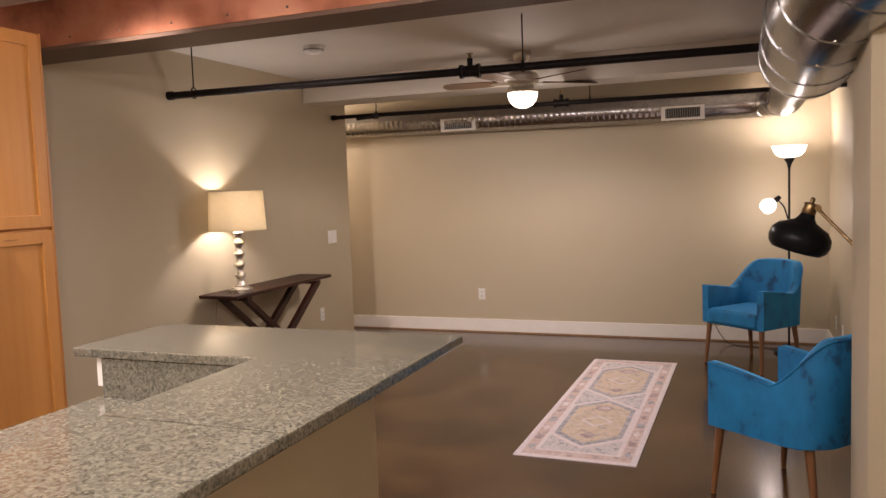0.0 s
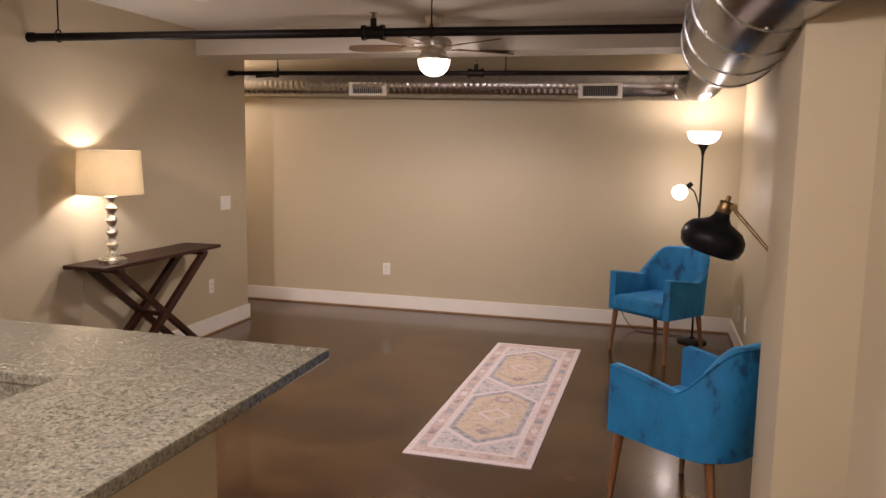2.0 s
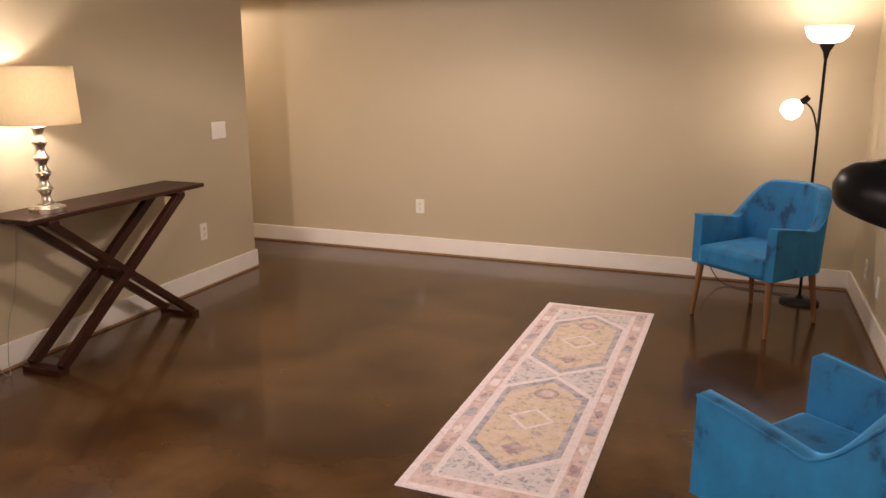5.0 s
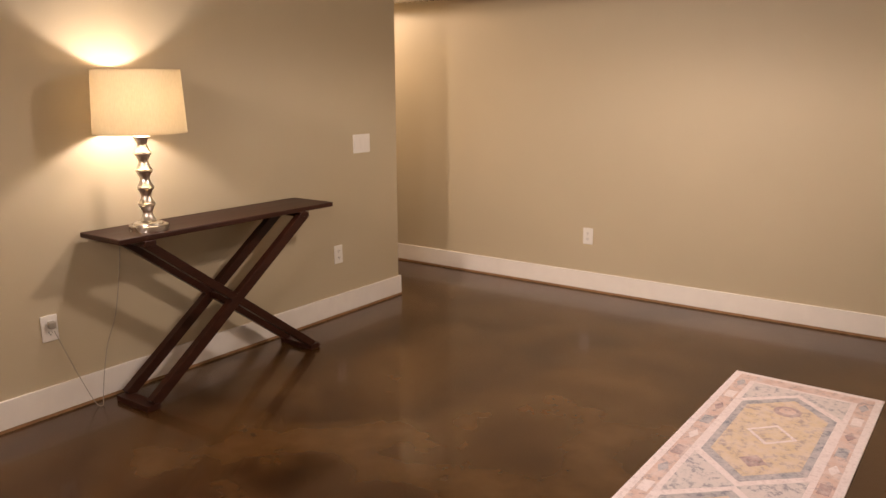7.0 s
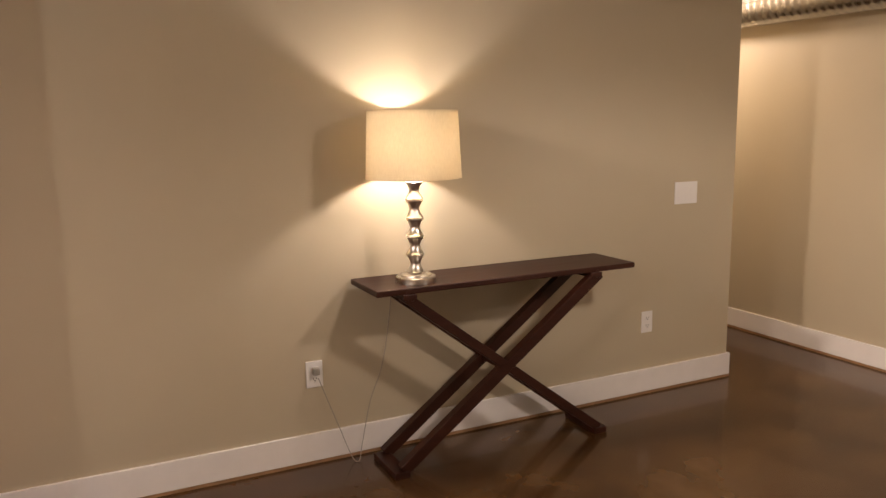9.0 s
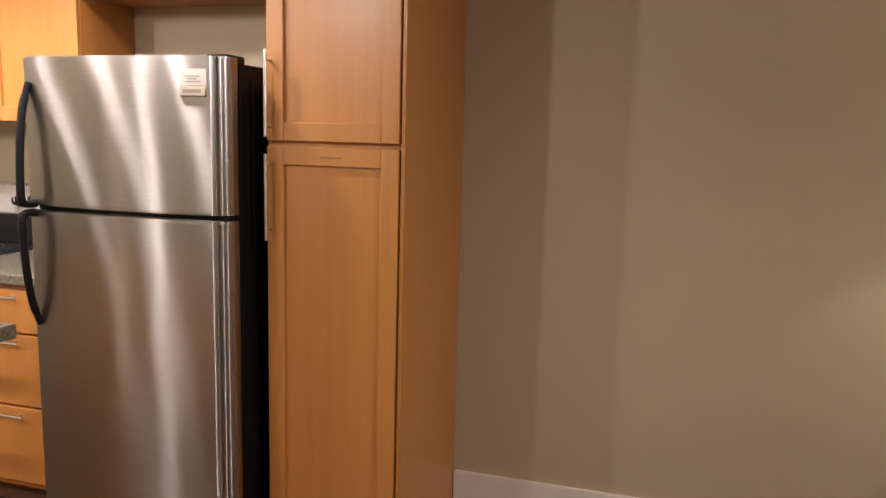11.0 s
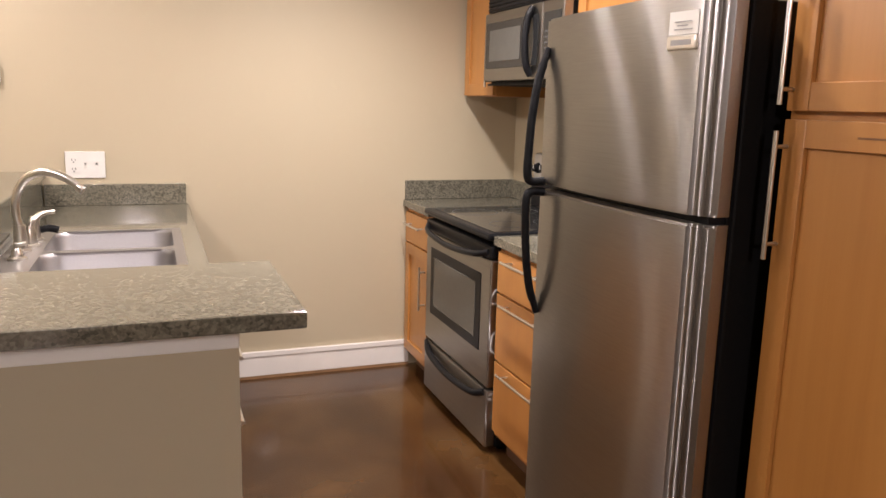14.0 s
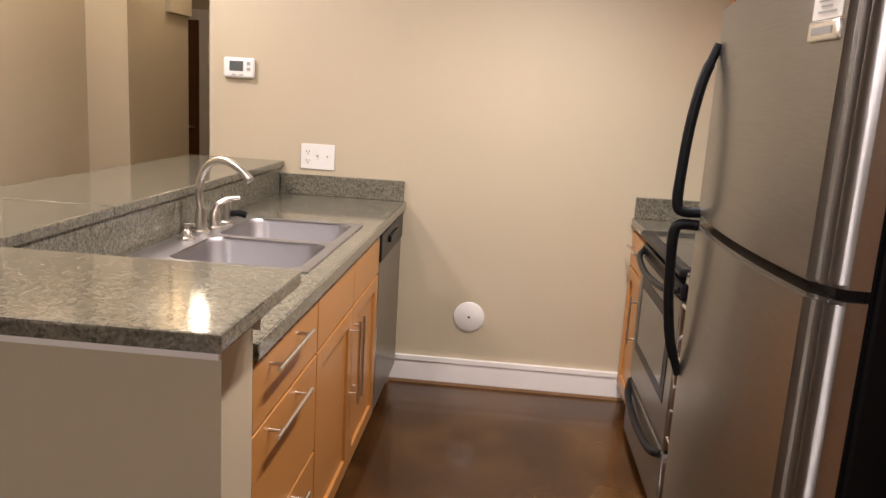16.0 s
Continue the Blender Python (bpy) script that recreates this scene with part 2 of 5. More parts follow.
def woven(name, colour, second, scale=45, amount=0.5):
    """Faded pile of a printed rug: broken colour over a pale ground."""
    m, nt, b = nodes(name)
    v = local(nt)
    n = noisy(nt, v, scale, 5, 0.75)
    worn = ramp(nt, noisy(nt, v, 17, 6, 0.72), (0.40, (0, 0, 0)), (0.64, (1, 1, 1)))
    thread = noisy(nt, local(nt, (1, 3.5, 1)), 95, 3, 0.7)
    base = ramp(nt, n, (0.40, second), (0.47, colour), (0.62, tuple(min(1, c * 1.08) for c in colour)))
    base = mixed(nt, mixed(nt, amount, (0, 0, 0), worn), base, (0.80, 0.69, 0.69))
    base = mixed(nt, span(nt, thread, 0.0, 0.18), base, (0.84, 0.75, 0.74))
    nt.links.new(base, b.inputs["Base Color"])
    b.inputs["Roughness"].default_value = 0.95
    b.inputs["Sheen Weight"].default_value = 0.2
    relief(nt, b, noisy(nt, v, 500, 2), 0.3, 0.001)
    return m


def matt_black(name, colour, rough, **more):
    m = plain(name, colour, rough, **more)
    m.node_tree.nodes["Principled BSDF"].inputs["Specular IOR Level"].default_value = 0.12
    return m


M_WALL = painted("beige_wall_paint", (0.495, 0.418, 0.288))
M_CEIL = painted("ceiling_paint", (0.62, 0.57, 0.50), 0.7)
M_TRIM = plain("white_trim_paint", (0.82, 0.775, 0.72), 0.38, vary=0.03, scale=8, bump=0.02)
M_SHOE = plain("tan_floor_edge", (0.30, 0.17, 0.08), 0.6, vary=0.2, scale=20)
M_FLOOR = concrete_floor()
M_GRANITE = granite("grey_green_granite")
M_MAPLE = wooden("honey_maple", (0.395, 0.164, 0.037), (0.455, 0.199, 0.047), (0.505, 0.230, 0.058))
M_MAPLE_SIDE = wooden("maple_veneer", (0.39, 0.158, 0.033), (0.44, 0.184, 0.041), (0.48, 0.208, 0.050))
# plinth brown: the shade of the recess under the fronts is in the colour
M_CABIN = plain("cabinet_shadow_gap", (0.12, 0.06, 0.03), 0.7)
M_NICKEL = brushed("brushed_nickel", (0.72, 0.68, 0.62), 0.28, 2, 0.2)
M_STEEL = stainless("stainless_steel", (0.36, 0.347, 0.33), (0, 1, 0))
M_SINK = brushed("satin_sink_steel", (0.40, 0.385, 0.385), 0.42, 1, 0.3)
M_PANEL = plain("satin_steel_panel", (0.52, 0.50, 0.48), 0.42, 0.45, 0.03, 60, 0.02)
M_BLACK = matt_black("black_plastic", (0.010, 0.010, 0.011), 0.32, vary=0.2, bump=0.02)
M_BLACKBODY = matt_black("black_textured_cabinet", (0.006, 0.006, 0.006), 0.55, vary=0.2, scale=200, bump=0.2)
M_DGLASS = plain("dark_oven_glass", (0.02, 0.02, 0.02), 0.06, vary=0.1, bump=0)
M_GREYGLASS = plain("grey_oven_window", (0.085, 0.083, 0.075), 0.12, vary=0.05, bump=0)
M_WHITE = plain("white_plastic", (0.78, 0.75, 0.70), 0.35, vary=0.02, scale=10, bump=0)
M_LCD = plain("grey_display", (0.10, 0.105, 0.10), 0.2, vary=0.05, bump=0)
M_GREYMARK = plain("grey_print", (0.32, 0.31, 0.30), 0.5, vary=0.05, bump=0)
M_RING = plain("dark_grey_print", (0.06, 0.06, 0.06), 0.3, vary=0.05, bump=0)
M_SLOT = plain("dark_slot", (0.03, 0.028, 0.025), 0.6, bump=0)
M_ESPRESSO = wooden("espresso_wood", (0.016, 0.004, 0.002), (0.034, 0.009, 0.004), (0.054, 0.016, 0.008), 1, 0.40, 0.0)
M_ESPRESSO.node_tree.nodes["Principled BSDF"].inputs["Specular IOR Level"].default_value = 0.3
M_WALNUT = wooden("walnut_legs", (0.13, 0.05, 0.018), (0.20, 0.085, 0.03), (0.27, 0.125, 0.05), 2, 0.35, 0.3)
M_VELVET = velvet()
M_SHADE = shade_cloth()
M_MILK = milk_glass("milk_glass")
M_PIPE = matt_black("black_pipe_paint", (0.012, 0.009, 0.008), 0.42, vary=0.3, scale=12)
M_GALV = galvanised()
M_COPPER = copper_sheet()
M_OLDBEAM = wooden("beam_underside", (0.06, 0.03, 0.018), (0.11, 0.06, 0.035), (0.16, 0.09, 0.055), 0, 0.55, 0.0)
M_DOORWOOD = wooden("stained_door", (0.10, 0.040, 0.014), (0.16, 0.070, 0.025), (0.21, 0.10, 0.04))
M_BRONZE = plain("aged_brass", (0.30, 0.20, 0.10), 0.35, 1.0, 0.2, 40)
M_CORD = plain("grey_cord", (0.30, 0.27, 0.22), 0.5, bump=0)
M_DCORD = plain("dark_cord", (0.02, 0.015, 0.012), 0.5, bump=0)
M_BLADE = wooden("fan_blade_wood", (0.10, 0.05, 0.025), (0.17, 0.09, 0.045), (0.24, 0.13, 0.07), 0, 0.35, 0.3)


# ---- mesh helpers ----
ORIGIN = {}


def thing(name, place, label, category, group="", kind=""):
    ob = new(name)
    ob.empty_display_size = 0.05
    ob.location = place
    ORIGIN[ob.name] = Vector(place)
    return tagged(ob, label, category, group, kind)


def part(name, bm, material, parent=None, label=""):
    """One mesh, given in world places, under a thing or a part."""
    if parent:
        bmesh.ops.translate(bm, vec=-ORIGIN[parent.name], verts=bm.verts)
    me = bpy.data.meshes.new(name)
    bm.to_mesh(me)
    bm.free()
    me.materials.append(material)
    ob = new(name, me)
    if parent:
        ob.parent = parent
        ORIGIN[ob.name] = ORIGIN[parent.name]
    else:
        ORIGIN[ob.name] = Vector((0, 0, 0))
    if label:
        ob["label"] = label
    return ob


def smooth(bm, angle=35):
    for f in bm.faces:
        f.smooth = True
    for e in bm.edges:
        if len(e.link_faces) == 2 and e.calc_face_angle(0) > radians(angle):
            e.smooth = False
    return bm


def flat_sides(bm):
    """Keep the level and upright sides of a bevelled body truly flat."""
    for f in bm.faces:
        f.normal_update()
        if max(abs(c) for c in f.normal) > 0.9999:
            f.smooth = False
    return bm


def box(lo, hi, bevel=0.0, bm=None, segments=2):
    made = bmesh.new()
    bmesh.ops.create_cube(made, size=1)
    lo, hi = Vector(lo), Vector(hi)
    for v in made.verts:
        v.co = Vector([lo[i] + (v.co[i] + 0.5) * (hi[i] - lo[i]) for i in range(3)])
    if bevel:
        bmesh.ops.bevel(made, geom=made.edges[:], offset=bevel, segments=segments, affect="EDGES", profile=0.5)
        flat_sides(smooth(made, 40))
    return joined(bm, made)


def joined(bm, made):
    if bm is None:
        return made
    me = bpy.data.meshes.new("tmp")
    made.to_mesh(me)
    made.free()
    bm.from_mesh(me)
    bpy.data.meshes.remove(me)
    return bm


def lathe(profile, place, axis=(0, 0, 1), steps=32, bm=None, angle=35):
    """A turned shape: (radius, height) pairs about an axis through place."""
    made = bmesh.new()
    q = Vector((0, 0, 1)).rotation_difference(Vector(axis))
    rings = []
    for r, z in profile:
        rings.append([made.verts.new(Vector(place) + q @ Vector((r * math.cos(2 * math.pi * i / steps), r * math.sin(2 * math.pi * i / steps), z))) for i in range(steps)])
    for a, b in zip(rings, rings[1:]):
        for i in range(steps):
            j = (i + 1) % steps
            made.faces.new((a[i], a[j], b[j], b[i]))
    ring_shape = profile[0] == profile[-1]
    if profile[0][0] > 0.0005 and not ring_shape:
        made.faces.new(rings[0][::-1])
    if profile[-1][0] > 0.0005 and not ring_shape:
        made.faces.new(rings[-1])
    bmesh.ops.remove_doubles(made, verts=made.verts, dist=0.00005)
    bmesh.ops.recalc_face_normals(made, faces=made.faces)
    smooth(made, angle)
    return joined(bm, made)


def tube(points, radius, steps=12, bm=None, caps=True):
    """A round bar along points; radius is a number or one for each point."""
    made = bmesh.new()
    pts = [Vector(p) for p in points]
    rad = radius if isinstance(radius, (list, tuple)) else [radius] * len(pts)
    rings, up = [], None
    for i, p in enumerate(pts):
        d = (pts[min(i + 1, len(pts) - 1)] - pts[max(i - 1, 0)]).normalized()
        if up is None:
            up = d.orthogonal().normalized()
        up = (up - d * up.dot(d)).normalized()
        side = d.cross(up)
        rings.append([made.verts.new(p + rad[i] * (math.cos(2 * math.pi * k / steps) * up + math.sin(2 * math.pi * k / steps) * side)) for k in range(steps)])
    for a, b in zip(rings, rings[1:]):
        for k in range(steps):
            j = (k + 1) % steps
            made.faces.new((a[k], a[j], b[j], b[k]))
    if caps:
        made.faces.new(rings[0][::-1])
        made.faces.new(rings[-1])
    bmesh.ops.recalc_face_normals(made, faces=made.faces)
    smooth(made, 50)
    return joined(bm, made)


def curve(points, n=24):
    """Points on a smooth line through the given ones."""
    pts = [Vector(p) for p in points]
    ext = [pts[0] * 2 - pts[1]] + pts + [pts[-1] * 2 - pts[-2]]
    out = []
    for i in range(len(pts) - 1):
        a, b, c, d = ext[i:i + 4]
        m = max(2, n // (len(pts) - 1))
        for k in range(m):
            t = k / m
            out.append(0.5 * ((2 * b) + (c - a) * t + (2 * a - 5 * b + 4 * c - d) * t * t + (3 * b - a - 3 * c + d) * t ** 3))
    out.append(pts[-1])
    return out


def slab(outline, z0, z1, bevel=0.0, bm=None):
    """An upright prism over a flat outline."""
    made = bmesh.new()
    low = [made.verts.new((x, y, z0)) for x, y in outline]
    f = made.faces.new(low)
    r = bmesh.ops.extrude_face_region(made, geom=[f])
    for v in r["geom"]:
        if isinstance(v, bmesh.types.BMVert):
            v.co.z = z1
    bmesh.ops.recalc_face_normals(made, faces=made.faces)
    if bevel:
        bmesh.ops.bevel(made, geom=made.edges[:], offset=bevel, segments=2, affect="EDGES", profile=0.6)
        flat_sides(smooth(made, 40))
    return joined(bm, made)


def fixed(name, bm, material, label, category, place=None):
    """A piece of the setting, one mesh of kind structure."""
    return tagged(part(name, bm, material), label, category, kind="structure")


# ---- the setting ----
H = 2.53
fixed("floor", box((-1.8, -3.5, -0.12), (5.2, 8.2, 0.0)), M_FLOOR, "glossy brown acid-stained concrete floor", "floor")
fixed("ceiling", box((-1.8, -3.5, H), (5.2, 8.2, H + 0.12)), M_CEIL, "pale painted flat ceiling over the loft", "ceiling")
fixed("wall_west", box((-0.16, -0.15, 0), (0, 7.114, H)), M_WALL, "beige painted wall behind console table and kitchen", "wall")
fixed("wall_alcove", box((-1.8, 6.9, 0), (-1.65, 8.0, H)), M_WALL, "beige painted end wall of the side passage", "wall")
fixed("wall_passage", box((-1.65, 6.9, 0), (-0.16, 7.0, H)), M_WALL, "beige painted wall of the side passage", "wall")
fixed("wall_north", box((-1.8, 8.0, 0), (4.6, 8.15, H)), M_WALL, "long beige painted wall under the air duct", "wall")
fixed("wall_east", box((4.35, 3.79, 0), (4.6, 8.0, H)), M_WALL, "beige painted side wall with a satin sheen", "wall")
fixed("wall_stub", box((4.03, 3.35, 0), (4.6, 3.79, H)), M_WALL, "beige painted wall end beside the walkway", "wall")
fixed("wall_entry", box((4.25, -1.03, 0), (4.6, 3.35, H)), M_WALL, "beige painted wall along the entry", "wall")
fixed("wall_south", box((0, -0.15, 0), (2.70, 0, H)), M_WALL, "beige painted kitchen end wall with thermostat", "wall")
fixed("wall_hall_west", box((2.55, -3.3, 0), (2.70, -0.15, H)), M_WALL, "beige painted wall of the dim hall", "wall")
fixed("wall_hall_east", box((3.63, -1.93, 0), (5.2, -1.03, H)), M_WALL, "beige painted jutting corner of the hall", "wall")
fixed("wall_hall_pier", box((3.90, -1.03, 0), (4.25, -0.15, H)), M_WALL, "beige painted thickened wall beside the hall", "wall")
fixed("wall_hall_end", box((5.05, -3.3, 0), (5.2, -1.93, H)), M_WALL, "beige painted end wall of the hall recess", "wall")
hall_back = box((2.55, -3.45, 0), (4.09, -3.3, H))
box((4.91, -3.45, 0), (5.2, -3.3, H), bm=hall_back)
box((4.09, -3.45, 1.975), (4.91, -3.3, H), bm=hall_back)
fixed("wall_hall_south", hall_back, M_WALL, "beige painted hall end wall around a door", "wall")
fixed("soffit", box((0, 6.35, 2.325), (4.35, 6.72, H), 0.004), M_CEIL, "painted ceiling bulkhead crossing the living room", "bulkhead")
fixed("hall_soffit", box((3.60, -1.93, 1.868), (3.63, -1.56, H), 0.004), M_WALL, "small painted bulkhead on the hall corner", "bulkhead")

beam = thing("ceiling_beam", (0.0, 3.3, 2.29), "heavy ceiling beam clad in tarnished copper sheet", "beam", kind="structure")
part("cladding", box((0.0, 3.29, 2.30), (4.25, 3.40, H), 0.003), M_COPPER, beam, "tarnished copper sheet")
part("underside", box((0.0, 3.285, 2.278), (4.25, 3.56, 2.30), 0.004), M_OLDBEAM, beam, "dark weathered timber")
part("core", box((0.0, 3.40, 2.30), (4.25, 3.555, H)), M_OLDBEAM, beam)
for i in range(13):
    part("rivet", lathe([(0.006, 0), (0.006, 0.002), (0.003, 0.004)], (0.25 + i * 0.31, 3.288, 2.335), (0, -1, 0), 8), M_OLDBEAM, beam)


def baseboard(lo, hi, name="baseboard"):
    """A tall white board with an eased top, on a thin stained strip."""
    bm = box((lo[0], lo[1], 0.014), (hi[0], hi[1], 0.143), 0.003)
    ob = fixed(name, bm, M_TRIM, "tall white painted baseboard", "baseboard")
    return ob


def shoe(lo, hi):
    return fixed("trim", box((lo[0], lo[1], 0.0), (hi[0], hi[1], 0.014)), M_SHOE, "thin tan stained strip under the baseboard", "trim")


for lo, hi in [((0.0, 3.05), (0.016, 7.130)), ((-1.65, 7.984), (4.35, 8.0)), ((4.334, 3.79), (4.35, 7.984)), ((4.014, 3.334), (4.03, 3.806)),
               ((0.60, 0.0), (1.78, 0.016)), ((-0.16, 7.114), (0.0, 7.130)), ((4.234, -0.15), (4.25, 3.334)), ((3.614, -1.93), (3.63, -1.03)), ((2.70, -3.3), (2.716, 0.0))]:
    baseboard(lo, hi)
    shoe(lo, hi)
fixed("trim", box((0.60, 0.016, 0.118), (1.73, 0.022, 0.143), 0.002), M_TRIM, "white moulded cap along the kitchen baseboard", "trim")

door = thing("door_1", (4.5, -3.32, 0), "dark brown stained interior door, shut, in white frame", "door", kind="structure")
leaf = part("leaf", box((4.11, -3.37, 0.01), (4.89, -3.33, 1.955), 0.003), M_DOORWOOD, door, "dark stained wood")
part("door_handle", tube([(4.18, -3.33, 1.0), (4.18, -3.28, 1.0), (4.28, -3.28, 1.0)], 0.011), M_NICKEL, leaf, "nickel lever")
for lo, hi in [((4.015, -3.31, 0), (4.11, -3.285, 2.05)), ((4.89, -3.31, 0), (4.98, -3.285, 2.05)), ((4.11, -3.31, 1.955), (4.89, -3.285, 2.05))]:
    part("frame", box(lo, hi, 0.004), M_TRIM, door, "white painted casing")


# ---- kitchen ----
fixed("wall_peninsula", slab([(1.727, 2.215), (1.727, 2.385), (2.60, 2.385), (2.60, 0.0), (2.362, 0.0), (2.362, 2.215)], 0, 1.04), M_WALL, "beige painted half wall carrying the granite bar", "half wall")
fixed("trim", box((1.7265, 2.3855, 0.943), (2.612, 2.397, 1.04), 0.003), M_TRIM, "white painted strip under the bar top", "trim")
fixed("trim", box((2.6005, 0.0, 0.943), (2.612, 2.385, 1.04), 0.003), M_TRIM, "white painted strip under the bar top", "trim")

fixed("trim", box((1.712, 2.2065, 0.945), (1.744, 2.2135, 1.039), 0.001), M_TRIM, "white painted end strip beside the splash", "trim")

bar = thing("bar_countertop", (2.56, 1.3, 1.03), "raised L-shaped polished grey-green granite bar top", "countertop")
part("long_slab", slab([(2.326, 0.0), (2.80, 0.0), (2.80, 1.62), (2.326, 1.62)], 1.040, 1.07, 0.005), M_GRANITE, bar)
part("corner_slab", slab([(2.326, 1.622), (2.80, 1.622), (2.80, 2.622), (1.637, 2.622), (1.637, 2.188), (2.326, 2.188)], 1.040, 1.07, 0.005), M_GRANITE, bar)

lowtop = thing("sink_countertop", (2.05, 1.1, 0.876), "grey-green granite worktop with splash round the sink", "countertop")
for lo, hi in [((1.725, 0.0), (2.36, 0.775)), ((1.725, 1.58), (2.36, 2.206)), ((1.725, 0.775), (1.795, 1.58)), ((2.30, 0.775), (2.36, 1.58))]:
    part("worktop", box((*lo, 0.878), (*hi, 0.914)), M_GRANITE, lowtop)
part("front_edge", box((1.718, 0.002, 0.874), (1.727, 2.205, 0.913), 0.004), M_GRANITE, lowtop)
part("backsplash", box((1.73, 0.001, 0.914), (2.336, 0.021, 1.012), 0.003), M_GRANITE, lowtop)
part("backsplash", box((2.340, 0.021, 0.914), (2.361, 2.19, 1.039), 0.002), M_GRANITE, lowtop)
part("backsplash", box((1.745, 2.193, 0.914), (2.340, 2.214, 1.039), 0.002), M_GRANITE, lowtop)


def bar_pull(parent, x, sgn, a, b, upright, at):
    """A round bar on two posts; a to b along the bar, at across it."""
    off = x + sgn * 0.032
    ends = [(off, at, a), (off, at, b)] if upright else [(off, a, at), (off, b, at)]
    bm = tube(ends, 0.0055, 10)
    for f in (0.12, 0.88):
        c = a + (b - a) * f
        p = (at, c) if upright else (c, at)
        tube([(x, *p), (off, *p)], 0.0045, 8, bm)
    return part("handle", bm, M_NICKEL, parent, "brushed nickel bar pull")


def front(parent, name, x, sgn, y0, y1, z0, z1, shaker=True, pull=None):
    """A drawer or door front facing along x. pull: (upright, from, to, across)."""
    t = 0.019 * sgn
    lo_x, hi_x = min(x, x + t), max(x, x + t)
    g = 0.0015
    if shaker:
        w = 0.058
        bm = bmesh.new()
        for a, b in [((y0 + g, z0 + g), (y0 + w, z1 - g)), ((y1 - w, z0 + g), (y1 - g, z1 - g)), ((y0 + w, z0 + g), (y1 - w, z0 + w)), ((y0 + w, z1 - w), (y1 - w, z1 - g))]:
            box((lo_x, a[0], a[1]), (hi_x, b[0], b[1]), 0.0018, bm)
        ob = part(name, bm, M_MAPLE, parent)
        pa, pb = (x, x + t * 0.45)
        part("panel", box((min(pa, pb), y0 + w - 0.004, z0 + w - 0.004), (max(pa, pb), y1 - w + 0.004, z1 - w + 0.004)), M_MAPLE, ob)
    else:
        ob = part(name, box((lo_x, y0 + g, z0 + g), (hi_x, y1 - g, z1 - g), 0.002), M_MAPLE, parent)
    if pull:
        bar_pull(ob, x + t, sgn, pull[1], pull[2], pull[0], pull[3])
    return ob


def cabinet(name, y0, y1, z0, z1, back, face, label, toe=0.0):
    """A cabinet box between its back and the plane of its fronts."""
    ob = thing(name, ((back + face) / 2, (y0 + y1) / 2, z0), label, "cabinet", "kitchen cabinets")
    lo, hi = min(back, face), max(back, face)
    part("body", box((lo, y0 + 0.001, z0 + toe), (hi, y1 - 0.001, z1)), M_MAPLE_SIDE, ob)
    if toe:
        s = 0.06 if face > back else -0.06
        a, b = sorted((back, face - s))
        part("toe_kick", box((a, y0 + 0.002, z0), (b, y1 - 0.002, z0 + toe)), M_CABIN, ob, "recessed plinth, shade put into its dark brown")
    return ob


# peninsula run, facing the aisle
PX = 1.749
c = cabinet("drawer_cabinet", 1.662, 2.213, 0, 0.874, 2.34, PX, "honey maple base cabinet with three drawers beside sink", 0.10)
for z0, z1 in [(0.105, 0.415), (0.42, 0.705), (0.71, 0.862)]:
    front(c, "drawer", PX, -1, 1.664, 2.205, z0, z1, False, (False, 1.835, 2.125, z1 - 0.032))
c = cabinet("sink_cabinet", 0.668, 1.660, 0, 0.874, 2.34, PX, "honey maple sink base cabinet with two panelled doors", 0.10)
bpy.data.objects[c.children[0].name].data.clear_geometry()
shell = bmesh.new()
for lo, hi in [((PX, 0.669, 0.10), (2.34, 0.684, 0.874)), ((PX, 1.643, 0.10), (2.34, 1.659, 0.874)), ((PX, 0.684, 0.10), (2.34, 1.643, 0.115)), ((PX, 0.684, 0.10), (PX + 0.015, 1.643, 0.874))]:
    box(Vector(lo) - ORIGIN[c.name], Vector(hi) - ORIGIN[c.name], 0, shell)
shell.to_mesh(c.children[0].data)
shell.free()
c.children[0].data.materials.append(M_MAPLE_SIDE) if not c.children[0].data.materials else None
for y0, y1 in [(0.670, 1.163), (1.165, 1.658)]:
    front(c, "drawer_front", PX, -1, y0, y1, 0.71, 0.862, False)
front(c, "door", PX, -1, 0.670, 1.163, 0.105, 0.705, True, (True, 0.37, 0.665, 1.130))
front(c, "door", PX, -1, 1.165, 1.658, 0.105, 0.705, True, (True, 0.37, 0.665, 1.198))

dw = thing("dishwasher", (2.05, 0.36, 0), "stainless dishwasher with black control strip under granite worktop", "dishwasher")
part("body", box((1.76, 0.060, 0.10), (2.34, 0.664, 0.872)), M_BLACKBODY, dw)
part("door", box((1.728, 0.062, 0.11), (1.76, 0.662, 0.745), 0.006), M_STEEL, dw, "brushed stainless panel")
part("control_panel", box((1.722, 0.062, 0.75), (1.76, 0.662, 0.868), 0.008), M_BLACK, dw, "glossy black control strip")
part("handle", box((1.712, 0.25, 0.80), (1.722, 0.48, 0.83), 0.004), M_BLACK, dw)
part("toe_panel", box((1.80, 0.065, 0.0), (2.30, 0.660, 0.10)), M_BLACKBODY, dw)
fixed("filler", box((1.765, 0.018, 0.0), (2.34, 0.058, 0.874)), M_WALL, "painted filler panel at the end of the run", "filler panel")


